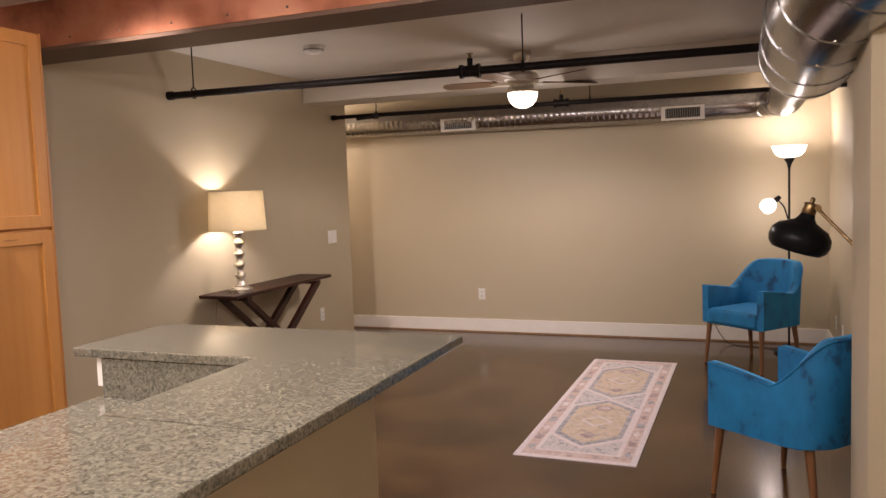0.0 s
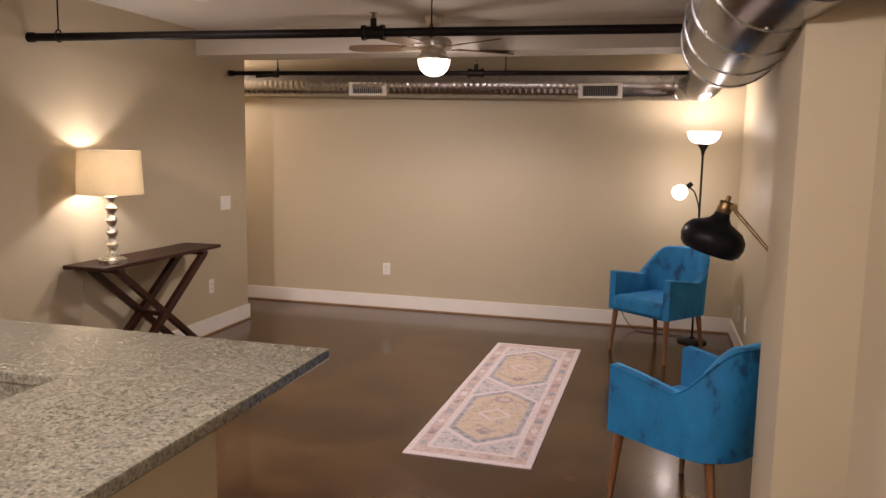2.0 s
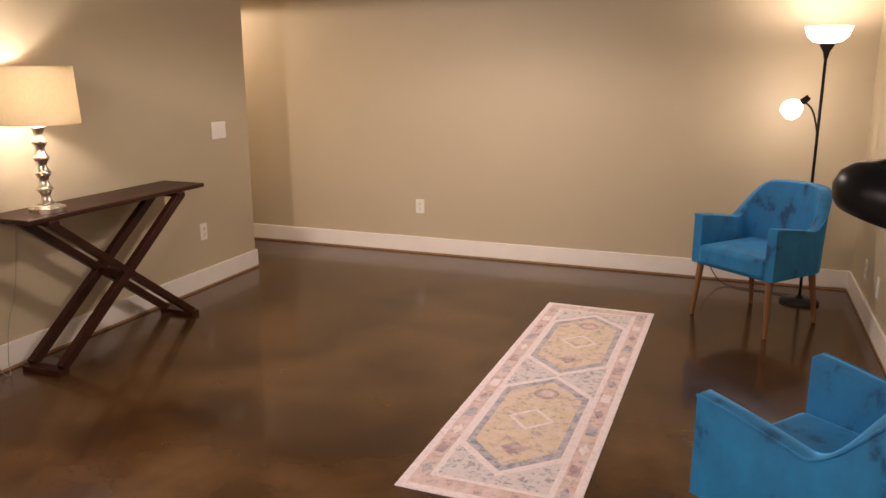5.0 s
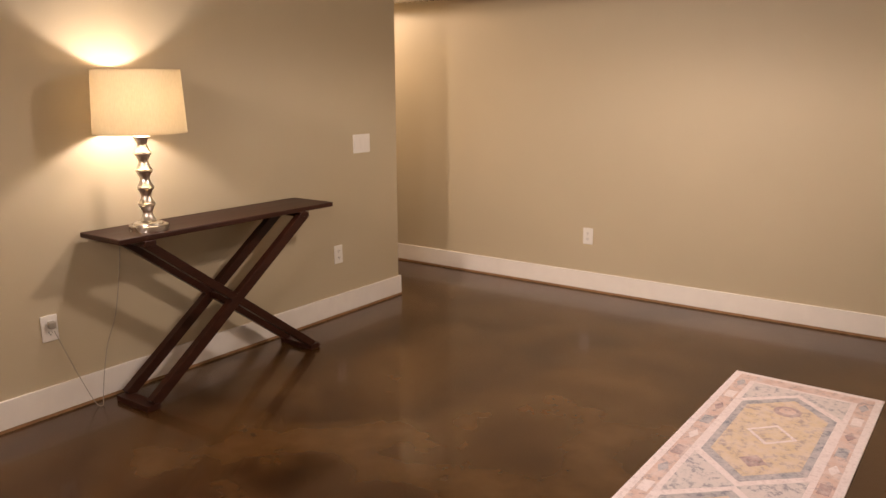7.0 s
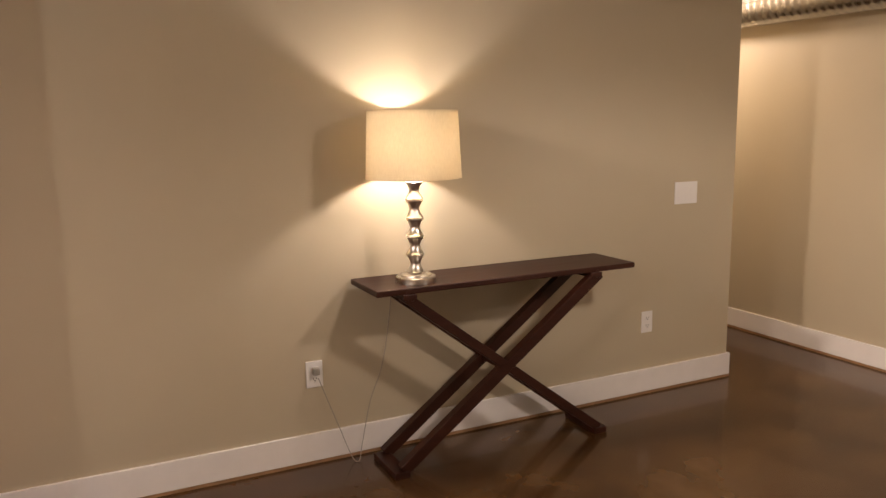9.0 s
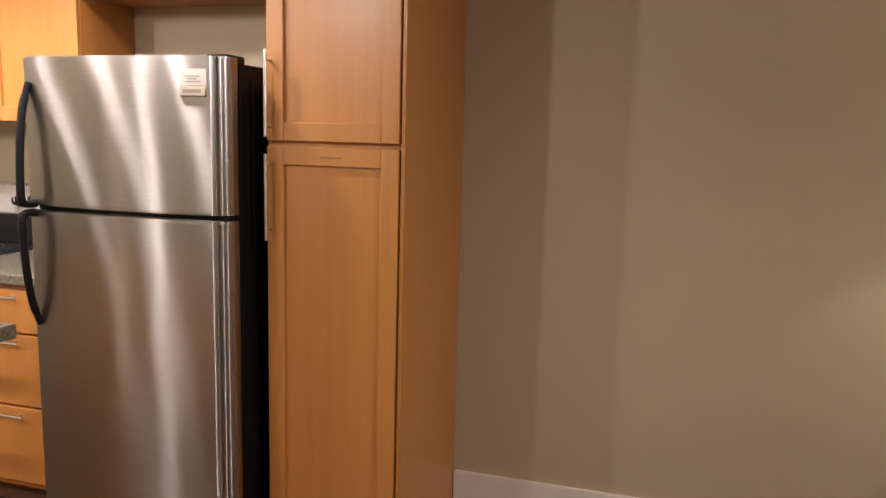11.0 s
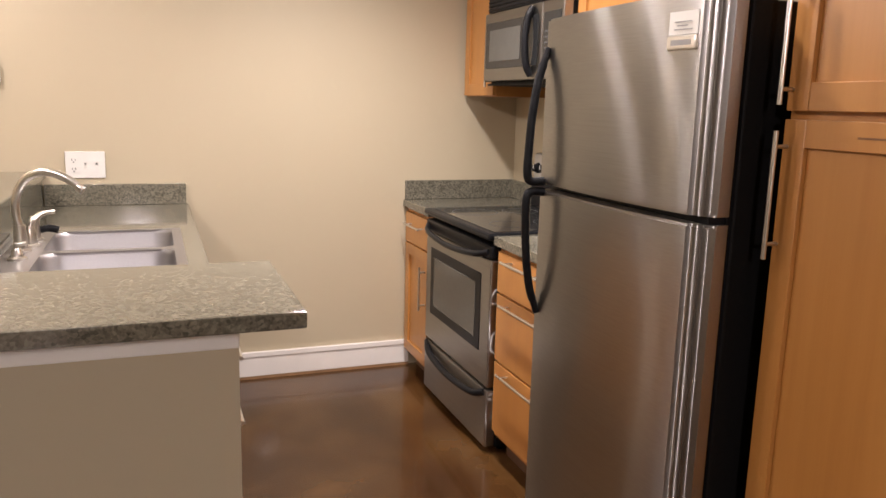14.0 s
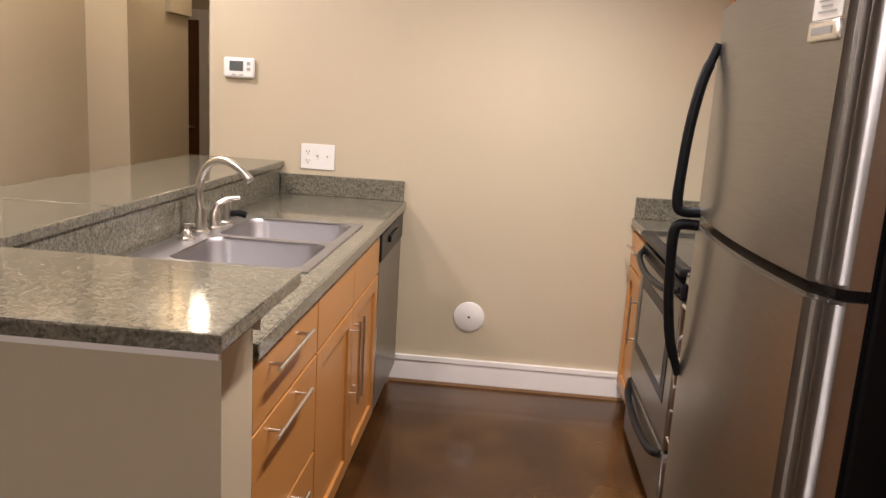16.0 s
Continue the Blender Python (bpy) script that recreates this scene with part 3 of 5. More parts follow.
def bowl(x0, x1, y0, y1, z0, z1, r=0.07):
    """An open rounded basin."""
    bm = bmesh.new()
    rings = []
    for inset, z, rr in [(0.0, z1, r), (0.006, z1 - 0.015, r), (0.014, z0 + 0.04, r), (0.035, z0 + 0.008, r), (0.08, z0, r)]:
        ring = []
        for cx, cy, a0 in [(x1 - inset - rr, y1 - inset - rr, 0), (x0 + inset + rr, y1 - inset - rr, 90), (x0 + inset + rr, y0 + inset + rr, 180), (x1 - inset - rr, y0 + inset + rr, 270)]:
            for k in range(7):
                a = radians(a0 + 15 * k)
                ring.append(bm.verts.new((cx + rr * math.cos(a), cy + rr * math.sin(a), z)))
        rings.append(ring)
    n = len(rings[0])
    for p, q in zip(rings, rings[1:]):
        for k in range(n):
            j = (k + 1) % n
            bm.faces.new((p[k], p[j], q[j], q[k]))
    bm.faces.new(rings[-1])
    bmesh.ops.recalc_face_normals(bm, faces=bm.faces)
    bmesh.ops.reverse_faces(bm, faces=bm.faces)
    return smooth(bm, 60), rings[0]


sink = thing("kitchen_sink", (2.05, 1.13, 0.75), "double-bowl satin stainless drop-in kitchen sink", "sink")
BOWLS = [(1.808, 2.218, 0.784, 1.170), (1.808, 2.218, 1.194, 1.572)]
rim = bmesh.new()
for lo, hi in [((1.783, 0.766), (1.815, 1.592)), ((2.211, 0.766), (2.318, 1.592)), ((1.815, 0.766), (2.211, 0.791)), ((1.815, 1.163), (2.211, 1.201)), ((1.815, 1.565), (2.211, 1.592))]:
    box((*lo, 0.9145), (*hi, 0.9195), 0.0, rim)
part("rim", rim, M_SINK, sink)
for b in BOWLS:
    bm, _ = bowl(*b, 0.725, 0.9185)
    basin = part("bowl", bm, M_SINK, sink)
    part("drain", lathe([(0.0, 0.004), (0.04, 0.004), (0.045, 0.001), (0.045, 0.0)], ((b[0] + b[1]) / 2, (b[2] + b[3]) / 2, 0.725), (0, 0, 1), 20), M_NICKEL, basin)
    for cx, cy, sx, sy in [(b[0], b[2], 1, 1), (b[1], b[2], -1, 1), (b[0], b[3], 1, -1), (b[1], b[3], -1, -1)]:
        corner = bmesh.new()
        o = corner.verts.new((cx, cy, 0.919))
        arc = [corner.verts.new((cx + sx * 0.07 * (1 - math.sin(radians(15 * k))), cy + sy * 0.07 * (1 - math.cos(radians(15 * k))), 0.919)) for k in range(7)]
        for p, q in zip(arc, arc[1:]):
            corner.faces.new((o, p, q))
        for f in corner.faces:
            if f.normal.z < 0:
                f.normal_flip()
        part("rim_corner", corner, M_SINK, basin)

faucet = thing("kitchen_faucet", (2.272, 1.15, 0.9195), "brushed nickel gooseneck kitchen faucet with side lever", "faucet")
part("base", lathe([(0.03, 0), (0.03, 0.006), (0.022, 0.012), (0.0195, 0.05), (0.017, 0.085)], (2.272, 1.15, 0.9195), steps=24), M_NICKEL, faucet)
part("spout", tube(curve([(2.272, 1.15, 0.995), (2.280, 1.148, 1.05), (2.272, 1.150, 1.105), (2.245, 1.159, 1.150), (2.205, 1.173, 1.171), (2.165, 1.187, 1.171), (2.125, 1.200, 1.155), (2.088, 1.212, 1.128)], 40), [0.0125] * 41, 16), M_NICKEL, faucet)
part("spout_tip", lathe([(0.0145, 0), (0.015, 0.018), (0.0125, 0.024)], (2.078, 1.2155, 1.117), (0.72, -0.24, 0.65), 16), M_NICKEL, faucet)
part("handle_body", lathe([(0.026, 0), (0.026, 0.006), (0.019, 0.012), (0.021, 0.045), (0.014, 0.068)], (2.256, 1.065, 0.9195), steps=20), M_NICKEL, faucet)
part("lever", tube(curve([(2.256, 1.065, 0.975), (2.246, 1.055, 1.003), (2.222, 1.032, 1.022), (2.190, 1.003, 1.026)], 18), [0.013] * 8 + [0.010] * 6 + [0.008] * 5, 12), M_NICKEL, faucet)
spray = thing("side_sprayer", (2.252, 0.965, 0.9195), "black-headed side sprayer beside the faucet", "sprayer")
part("holder", lathe([(0.025, 0), (0.025, 0.008), (0.016, 0.014), (0.014, 0.05), (0.016, 0.085)], (2.252, 0.965, 0.9195), steps=18), M_NICKEL, spray)
part("head", tube(curve([(2.250, 0.955, 0.955), (2.215, 0.945, 0.960), (2.185, 0.940, 0.953)], 10), [0.012] * 5 + [0.013] * 6, 12), M_BLACK, spray, "black plastic head")
soap = thing("soap_dispenser", (2.265, 1.285, 0.9195), "short brushed nickel soap dispenser pump", "soap dispenser")
part("base", lathe([(0.028, 0), (0.028, 0.007), (0.018, 0.012), (0.014, 0.028), (0.008, 0.036), (0.008, 0.052)], (2.265, 1.285, 0.9195), steps=18), M_NICKEL, soap)
part("nozzle", tube([(2.265, 1.285, 0.966), (2.235, 1.29, 0.970)], 0.006, 8), M_NICKEL, soap)

# west run, facing the aisle
WX = 0.615
wtop = thing("corner_countertop", (0.31, 0.2, 0.876), "short grey-green granite worktop with splash beside range", "countertop")
part("worktop", box((0.002, 0.002, 0.876), (0.64, 0.398, 0.914), 0.004), M_GRANITE, wtop)
part("backsplash", box((0.002, 0.001, 0.914), (0.632, 0.021, 1.014), 0.003), M_GRANITE, wtop)
part("backsplash", box((0.002, 0.021, 0.914), (0.022, 0.398, 1.014), 0.003), M_GRANITE, wtop)
wtop2 = thing("narrow_countertop", (0.31, 1.45, 0.876), "narrow grey-green granite worktop between range and refrigerator", "countertop")
part("worktop", box((0.002, 1.172, 0.876), (0.64, 1.745, 0.914), 0.004), M_GRANITE, wtop2)
part("backsplash", box((0.002, 1.172, 0.914), (0.022, 1.745, 1.014), 0.003), M_GRANITE, wtop2)
c = cabinet("corner_base_cabinet", 0.02, 0.395, 0, 0.875, 0.003, WX, "honey maple base cabinet with drawer over panelled door", 0.10)
front(c, "drawer", WX, 1, 0.035, 0.393, 0.70, 0.858, False, (False, 0.10, 0.33, 0.80))
front(c, "door", WX, 1, 0.035, 0.393, 0.105, 0.695, True, (True, 0.40, 0.62, 0.36))
c = cabinet("drawer_cabinet", 1.19, 1.745, 0, 0.875, 0.003, WX, "honey maple base cabinet with three drawers beside refrigerator", 0.10)
for z0, z1 in [(0.125, 0.418), (0.424, 0.694), (0.70, 0.862)]:
    front(c, "drawer", WX, 1, 1.205, 1.743, z0, z1, False, (False, 1.290, 1.60, z1 - 0.028))

stove = thing("kitchen_range", (0.33, 0.785, 0), "stainless and black electric range with glass cooktop", "range")
part("body", box((0.004, 0.403, 0.03), (0.60, 1.168, 0.895)), M_BLACKBODY, stove)
door_ = part("oven_door", box((0.60, 0.405, 0.285), (0.645, 1.166, 0.815), 0.008), M_STEEL, stove, "brushed stainless door")
part("window_frame", box((0.640, 0.475, 0.42), (0.6475, 1.075, 0.745), 0.003), M_BLACK, door_, "black glass border")
part("window", box((0.645, 0.525, 0.465), (0.6495, 1.025, 0.70), 0.002), M_GREYGLASS, door_, "grey see-through glass")
part("door_top", box((0.598, 0.405, 0.818), (0.648, 1.166, 0.872), 0.010), M_BLACK, stove, "glossy black band")
part("oven_handle", tube(curve([(0.645, 0.43, 0.845), (0.678, 0.52, 0.825), (0.692, 0.785, 0.812), (0.678, 1.05, 0.825), (0.645, 1.14, 0.845)], 28), 0.013, 12), M_BLACK, stove)
drawer = part("drawer", box((0.60, 0.405, 0.030), (0.646, 1.166, 0.275), 0.008), M_STEEL, stove, "brushed stainless drawer")
part("drawer_handle", tube(curve([(0.640, 0.43, 0.262), (0.664, 0.53, 0.232), (0.672, 0.785, 0.218), (0.664, 1.04, 0.232), (0.640, 1.14, 0.262)], 28), 0.015, 12), M_BLACK, drawer)
part("cooktop", box((0.05, 0.399, 0.893), (0.662, 1.171, 0.922), 0.010), M_BLACK, stove, "black enamel rim")
part("glass", box((0.10, 0.43, 0.921), (0.625, 1.14, 0.9245), 0.001), M_DGLASS, stove, "smooth black glass")
for x, y, r in [(0.25, 0.60, 0.085), (0.25, 0.97, 0.105), (0.48, 0.60, 0.105), (0.48, 0.97, 0.085)]:
    part("burner_ring", lathe([(r - 0.003, 0), (r - 0.003, 0.0004), (r, 0.0004), (r, 0), (r - 0.003, 0)], (x, y, 0.9246), steps=36), M_RING, stove)
part("backguard_base", box((0.004, 0.405, 0.922), (0.095, 1.166, 1.05), 0.006), M_BLACK, stove)
guard = part("backguard", box((0.004, 0.403, 1.05), (0.085, 1.168, 1.185), 0.012), M_PANEL, stove, "stainless control panel")
part("display", box((0.084, 0.655, 1.075), (0.0875, 0.92, 1.155), 0.001), M_LCD, guard, "dark display")
for k in range(5):
    part("button", box((0.087, 0.675 + k * 0.048, 1.085), (0.0885, 0.705 + k * 0.048, 1.095)), M_GREYMARK, guard)
for y in (0.455, 0.525, 1.045, 1.115):
    k = part("knob", lathe([(0.026, 0), (0.026, 0.006), (0.021, 0.010), (0.018, 0.028), (0.0, 0.029)], (0.085, y, 1.115), (1, 0, 0), 20), M_BLACK, guard)
    part("marker", box((0.113, y - 0.002, 1.113), (0.115, y + 0.002, 1.133)), M_WHITE, k)
for y in (0.45, 1.12):
    part("foot", lathe([(0.018, 0), (0.018, 0.03)], (0.55, y, 0.0), steps=12), M_BLACK, stove)

micro = thing("microwave_oven", (0.19, 0.785, 1.51), "stainless over-range microwave with black vent and handle", "microwave")
part("body", box((0.002, 0.407, 1.512), (0.335, 1.163, 1.918)), M_BLACKBODY, micro)
part("vent", box((0.335, 0.407, 1.835), (0.362, 1.163, 1.915), 0.006), M_BLACK, micro, "black slotted vent")
for k in range(4):
    part("vent_slat", box((0.360, 0.415, 1.845 + k * 0.017), (0.368, 1.155, 1.853 + k * 0.017), 0.002), M_BLACK, micro)
mdoor = part("door", box((0.335, 0.409, 1.525), (0.378, 0.985, 1.830), 0.005), M_STEEL, micro, "brushed stainless door")
part("window", box((0.377, 0.430, 1.580), (0.3805, 0.955, 1.785), 0.002), M_DGLASS, mdoor, "black glass")
part("window_mesh", box((0.380, 0.475, 1.612), (0.3825, 0.795, 1.752), 0.001), M_GREYGLASS, mdoor, "grey mesh window")
part("handle", tube(curve([(0.378, 0.90, 1.815), (0.400, 0.898, 1.77), (0.409, 0.896, 1.677), (0.400, 0.898, 1.585), (0.378, 0.90, 1.54)], 24), 0.016, 12), M_BLACK, mdoor)
panel = part("control_panel", box((0.335, 0.988, 1.525), (0.378, 1.161, 1.830), 0.005), M_STEEL, micro)
part("keypad", box((0.377, 1.005, 1.58), (0.3805, 1.145, 1.785), 0.001), M_DGLASS, panel, "black keypad")
for r in range(6):
    for q in range(3):
        part("key", box((0.380, 1.018 + q * 0.040, 1.597 + r * 0.022), (0.3815, 1.046 + q * 0.040, 1.604 + r * 0.022)), M_RING, panel)
part("bottom_plate", box((0.03, 0.42, 1.505), (0.36, 1.15, 1.513)), M_BLACKBODY, micro)

UX = 0.305
c = cabinet("upper_cabinet", 0.035, 0.404, 1.457, 2.30, 0.002, UX, "honey maple wall cabinet beside the microwave")
front(c, "door", UX, 1, 0.037, 0.402, 1.459, 2.295, True, (True, 1.50, 1.72, 0.375))
c = cabinet("upper_cabinet", 0.408, 1.162, 1.925, 2.30, 0.002, UX, "short honey maple wall cabinet over the microwave")
front(c, "door", UX, 1, 0.410, 0.784, 1.928, 2.295, True, (True, 1.945, 2.10, 0.755))
front(c, "door", UX, 1, 0.786, 1.160, 1.928, 2.295, True, (True, 1.945, 2.10, 0.815))
c = cabinet("upper_cabinet", 1.168, 1.612, 1.457, 2.30, 0.002, UX, "honey maple wall cabinet beside the refrigerator")
front(c, "door", UX, 1, 1.170, 1.610, 1.459, 2.295, True, (True, 1.50, 1.72, 1.20))
c = cabinet("upper_cabinet", 1.616, 2.583, 1.935, 2.30, 0.002, UX, "honey maple wall cabinet above the refrigerator")
front(c, "door", UX, 1, 1.618, 2.099, 1.938, 2.295, True, (True, 1.955, 2.11, 2.07))
front(c, "door", UX, 1, 2.101, 2.581, 1.938, 2.295, True, (True, 1.955, 2.11, 2.13))

pantry = cabinet("pantry_cabinet", 2.588, 3.034, 0, 2.30, 0.002, 0.622, "tall honey maple pantry cabinet with two panelled doors", 0.10)
front(pantry, "door", 0.622, 1, 2.592, 3.030, 1.417, 2.295, True, (True, 1.43, 1.69, 2.606))
front(pantry, "door", 0.622, 1, 2.592, 3.030, 0.105, 1.403, True, (True, 1.11, 1.378, 2.606))
part("side_panel", box((0.002, 3.034, 0.0), (0.636, 3.047, 2.30), 0.002), M_MAPLE_SIDE, pantry, "flat maple end panel")
part("scuff", box((0.6405, 2.775, 1.369), (0.6415, 2.845, 1.373)), M_WALNUT, pantry, "dark knot in the wood")

fridge = thing("refrigerator", (0.42, 2.19, 0), "stainless top-freezer refrigerator with black sides and handles", "refrigerator")
part("body", box((0.06, 1.812, 0.04), (0.705, 2.540, 1.645), 0.008), M_BLACKBODY, fridge, "black textured cabinet")


def bow(y):
    """Depth of the bowed refrigerator front at a place along it."""
    return 0.809 - 0.023 * ((y - 2.148) / 0.345) ** 2


def on_front(bm):
    """Lay a thing drawn on the plane x = 0.806 against the bowed front."""
    for v in bm.verts:
        v.co.x += bow(v.co.y) - 0.806
    return bm


def steel_door(z0, z1):
    """A door with a bowed front, a rounded handle side and a ribbed hinge side."""
    n = 26
    outline = [(0.712, 1.806), (0.770, 1.806), (0.780, 1.808)]
    outline += [(bow(1.814 + 0.677 * k / n), 1.814 + 0.677 * k / n) for k in range(n + 1)]
    outline += [(0.780, 2.496), (0.7765, 2.498), (0.7755, 2.502), (0.778, 2.506), (0.775, 2.511), (0.769, 2.514), (0.766, 2.517), (0.766, 2.520), (0.767, 2.523), (0.763, 2.528), (0.754, 2.533), (0.742, 2.536), (0.712, 2.537)]
    bm = slab(outline, z0, z1)
    edges = [e for e in bm.edges if abs(e.verts[0].co.z - e.verts[1].co.z) < 1e-5 and max(v.co.x for v in e.verts) > 0.76]
    bmesh.ops.bevel(bm, geom=edges, offset=0.006, segments=2, affect="EDGES")
    return smooth(bm, 30)


freezer = part("freezer_door", steel_door(1.190, 1.660), M_STEEL, fridge, "brushed stainless door")
cooler = part("fridge_door", steel_door(0.115, 1.172), M_STEEL, fridge, "brushed stainless door")
part("gasket", box((0.705, 1.816, 0.12), (0.713, 2.530, 1.652)), M_BLACK, fridge)
part("gap", box((0.713, 1.818, 1.172), (0.755, 2.526, 1.190)), M_BLACK, fridge)
part("handle", tube(curve([(0.788, 1.836, 1.197), (0.828, 1.833, 1.197), (0.842, 1.832, 1.215), (0.842, 1.832, 1.28), (0.835, 1.832, 1.39), (0.820, 1.832, 1.49), (0.802, 1.833, 1.55), (0.792, 1.834, 1.578)], 40), [0.013] * 14 + [0.0125] * 15 + [0.0105] * 12, 12), M_BLACK, freezer, "black curved handle")
part("handle", tube(curve([(0.788, 1.836, 1.166), (0.828, 1.833, 1.166), (0.842, 1.832, 1.148), (0.842, 1.832, 1.08), (0.835, 1.832, 0.975), (0.820, 1.832, 0.88), (0.802, 1.833, 0.825), (0.792, 1.834, 0.798)], 40), [0.013] * 14 + [0.0125] * 15 + [0.0105] * 12, 12), M_BLACK, cooler, "black curved handle")
part("hinge_cover", box((0.64, 2.45, 1.644), (0.745, 2.522, 1.670), 0.008), M_BLACK, fridge)
part("toe_grille", box((0.70, 1.84, 0.02), (0.75, 2.53, 0.108), 0.006), M_BLACK, fridge)
for y in (1.87, 2.51):
    part("roller", lathe([(0.018, -0.02), (0.018, 0.02)], (0.66, y, 0.02), (0, 1, 0), 12), M_BLACK, fridge)
badge = part("badge", on_front(box((0.802, 2.394, 1.541), (0.812, 2.482, 1.572), 0.004)), M_NICKEL, freezer, "small chrome name plate")
part("badge_print", on_front(box((0.8115, 2.409, 1.551), (0.8130, 2.467, 1.562))), M_GREYMARK, freezer)
note = part("label", on_front(box((0.802, 2.395, 1.574), (0.8075, 2.480, 1.622))), M_WHITE, freezer, "paper sticker with grey print")
for k, (y, w) in enumerate([(2.412, 0.05), (2.420, 0.03), (2.412, 0.052)]):
    part("print_line", on_front(box((0.8072, y, 1.599 - 0.008 * k), (0.8082, y + w, 1.6015 - 0.008 * k))), M_GREYMARK, freezer)


def writing(text, place, size, turn, parent, material):
    data = bpy.data.curves.new("lettering", "FONT")
    data.body, data.size, data.extrude = text, size, 0.0004
    tmp = new("lettering", data)
    me = bpy.data.meshes.new_from_object(tmp.evaluated_get(bpy.context.evaluated_depsgraph_get()))
    bpy.data.objects.remove(tmp)
    me.transform(turn)
    me.transform(Matrix.Translation(Vector(place) - ORIGIN[parent.name]))
    me.materials.clear()
    me.materials.append(material)
    ob = new("lettering", me)
    ob.parent = parent
    return ob


writing("CITY & SPACE", (0.7965, 2.398, 1.607), 0.0108, pose(0, 0, 0, 90, 0, 97), freezer, M_SLOT)


# ---- plates, outlets and fittings ----
def plate(name, place, w, h, normal, label, category, bits=()):
    """A cover plate on a wall: w wide, h high, centred on place; bits are (across, up, w, h, material, name)."""
    ob = thing(name, place, label, category, "wall plates")
    n = Vector(normal)
    side = Vector((0, 0, 1)).cross(n)

    def block(u, v, bw, bh, d0, d1, bev):
        a = Vector(place) + side * (u - bw / 2) + Vector((0, 0, v - bh / 2)) + n * d0
        b = Vector(place) + side * (u + bw / 2) + Vector((0, 0, v + bh / 2)) + n * d1
        return box([min(p, q) for p, q in zip(a, b)], [max(p, q) for p, q in zip(a, b)], bev)
    part("cover", block(0, 0, w, h, 0.0, 0.006, 0.002), M_WHITE, ob)
    for u, v, bw, bh, mat, nm in bits:
        deep = 0.0075 if mat is not M_SLOT else 0.0085
        part(nm, block(u, v, bw, bh, 0.005, deep, 0.0), mat, ob)
    return ob


def duplex(u=0.0):
    out = []
    for v in (0.021, -0.021):
        out.append((u, v, 0.034, 0.028, M_WHITE, "socket"))
        out += [(u - 0.007, v + 0.003, 0.0025, 0.009, M_SLOT, "slot"), (u + 0.007, v + 0.003, 0.0025, 0.009, M_SLOT, "slot"), (u, v - 0.008, 0.005, 0.005, M_SLOT, "slot")]
    return out


plate("wall_outlet", (0.001, 4.603, 0.415), 0.076, 0.121, (1, 0, 0), "white duplex outlet with a lamp plug in it", "outlet", duplex())
plate("wall_outlet", (0.001, 6.498, 0.411), 0.074, 0.119, (1, 0, 0), "white duplex outlet above the white baseboard", "outlet", duplex())
plate("wall_outlet", (1.062, 7.999, 0.407), 0.076, 0.119, (0, -1, 0), "white duplex outlet on the long wall", "outlet", duplex())
plate("wall_outlet", (4.349, 7.386, 0.31), 0.074, 0.119, (-1, 0, 0), "white duplex outlet low on the side wall", "outlet", duplex())
plate("wall_outlet", (4.349, 6.936, 0.31), 0.074, 0.119, (-1, 0, 0), "white blank low-voltage plate on the side wall", "outlet", [(0, 0, 0.02, 0.02, M_WHITE, "jack")])
plate("switch_plate", (0.001, 6.749, 1.112), 0.160, 0.121, (1, 0, 0), "white triple switch plate near the wall end", "switch",
      [(u, 0, 0.033, 0.066, M_WHITE, "rocker") for u in (-0.046, 0.0, 0.046)])
plate("switch_plate", (2.160, 0.001, 1.10), 0.165, 0.121, (0, 1, 0), "white plate with an outlet and two switches", "switch",
      duplex(-0.048) + [(u, 0.0, 0.010, 0.024, M_WHITE, "toggle_slot") for u in (0.0, 0.048)] + [(u, 0.004, 0.007, 0.010, M_GREYMARK, "toggle") for u in (0.0, 0.048)])
plate("wall_outlet", (0.001, 0.345, 1.105), 0.074, 0.119, (1, 0, 0), "white duplex outlet above the kitchen worktop", "outlet", duplex())
disc = thing("round_cover", (1.378, 0.001, 0.362), "round white cover plate low on the kitchen wall", "cover plate")
part("cover", lathe([(0.076, 0.0), (0.076, 0.004), (0.070, 0.008), (0.0, 0.010)], (1.378, 0.001, 0.362), (0, 1, 0), 40), M_WHITE, disc)
part("screw", lathe([(0.006, 0.0095), (0.006, 0.0115), (0.0, 0.012)], (1.378, 0.001, 0.362), (0, 1, 0), 10), M_SLOT, disc)
thermo = thing("thermostat", (2.548, 0.001, 1.497), "white digital thermostat with grey display", "thermostat")
part("case", box((2.472, 0.001, 1.450), (2.624, 0.028, 1.545), 0.012, segments=3), M_WHITE, thermo)
part("display", box((2.525, 0.027, 1.482), (2.592, 0.0295, 1.528), 0.001), M_LCD, thermo, "grey liquid crystal display")
for z in (1.492, 1.518):
    part("button", box((2.490, 0.027, z - 0.008), (2.508, 0.031, z + 0.008), 0.002), M_GREYMARK, thermo)
for x in (2.535, 2.570):
    part("button", box((x - 0.010, 0.027, 1.462), (x + 0.010, 0.0295, 1.467)), M_GREYMARK, thermo)


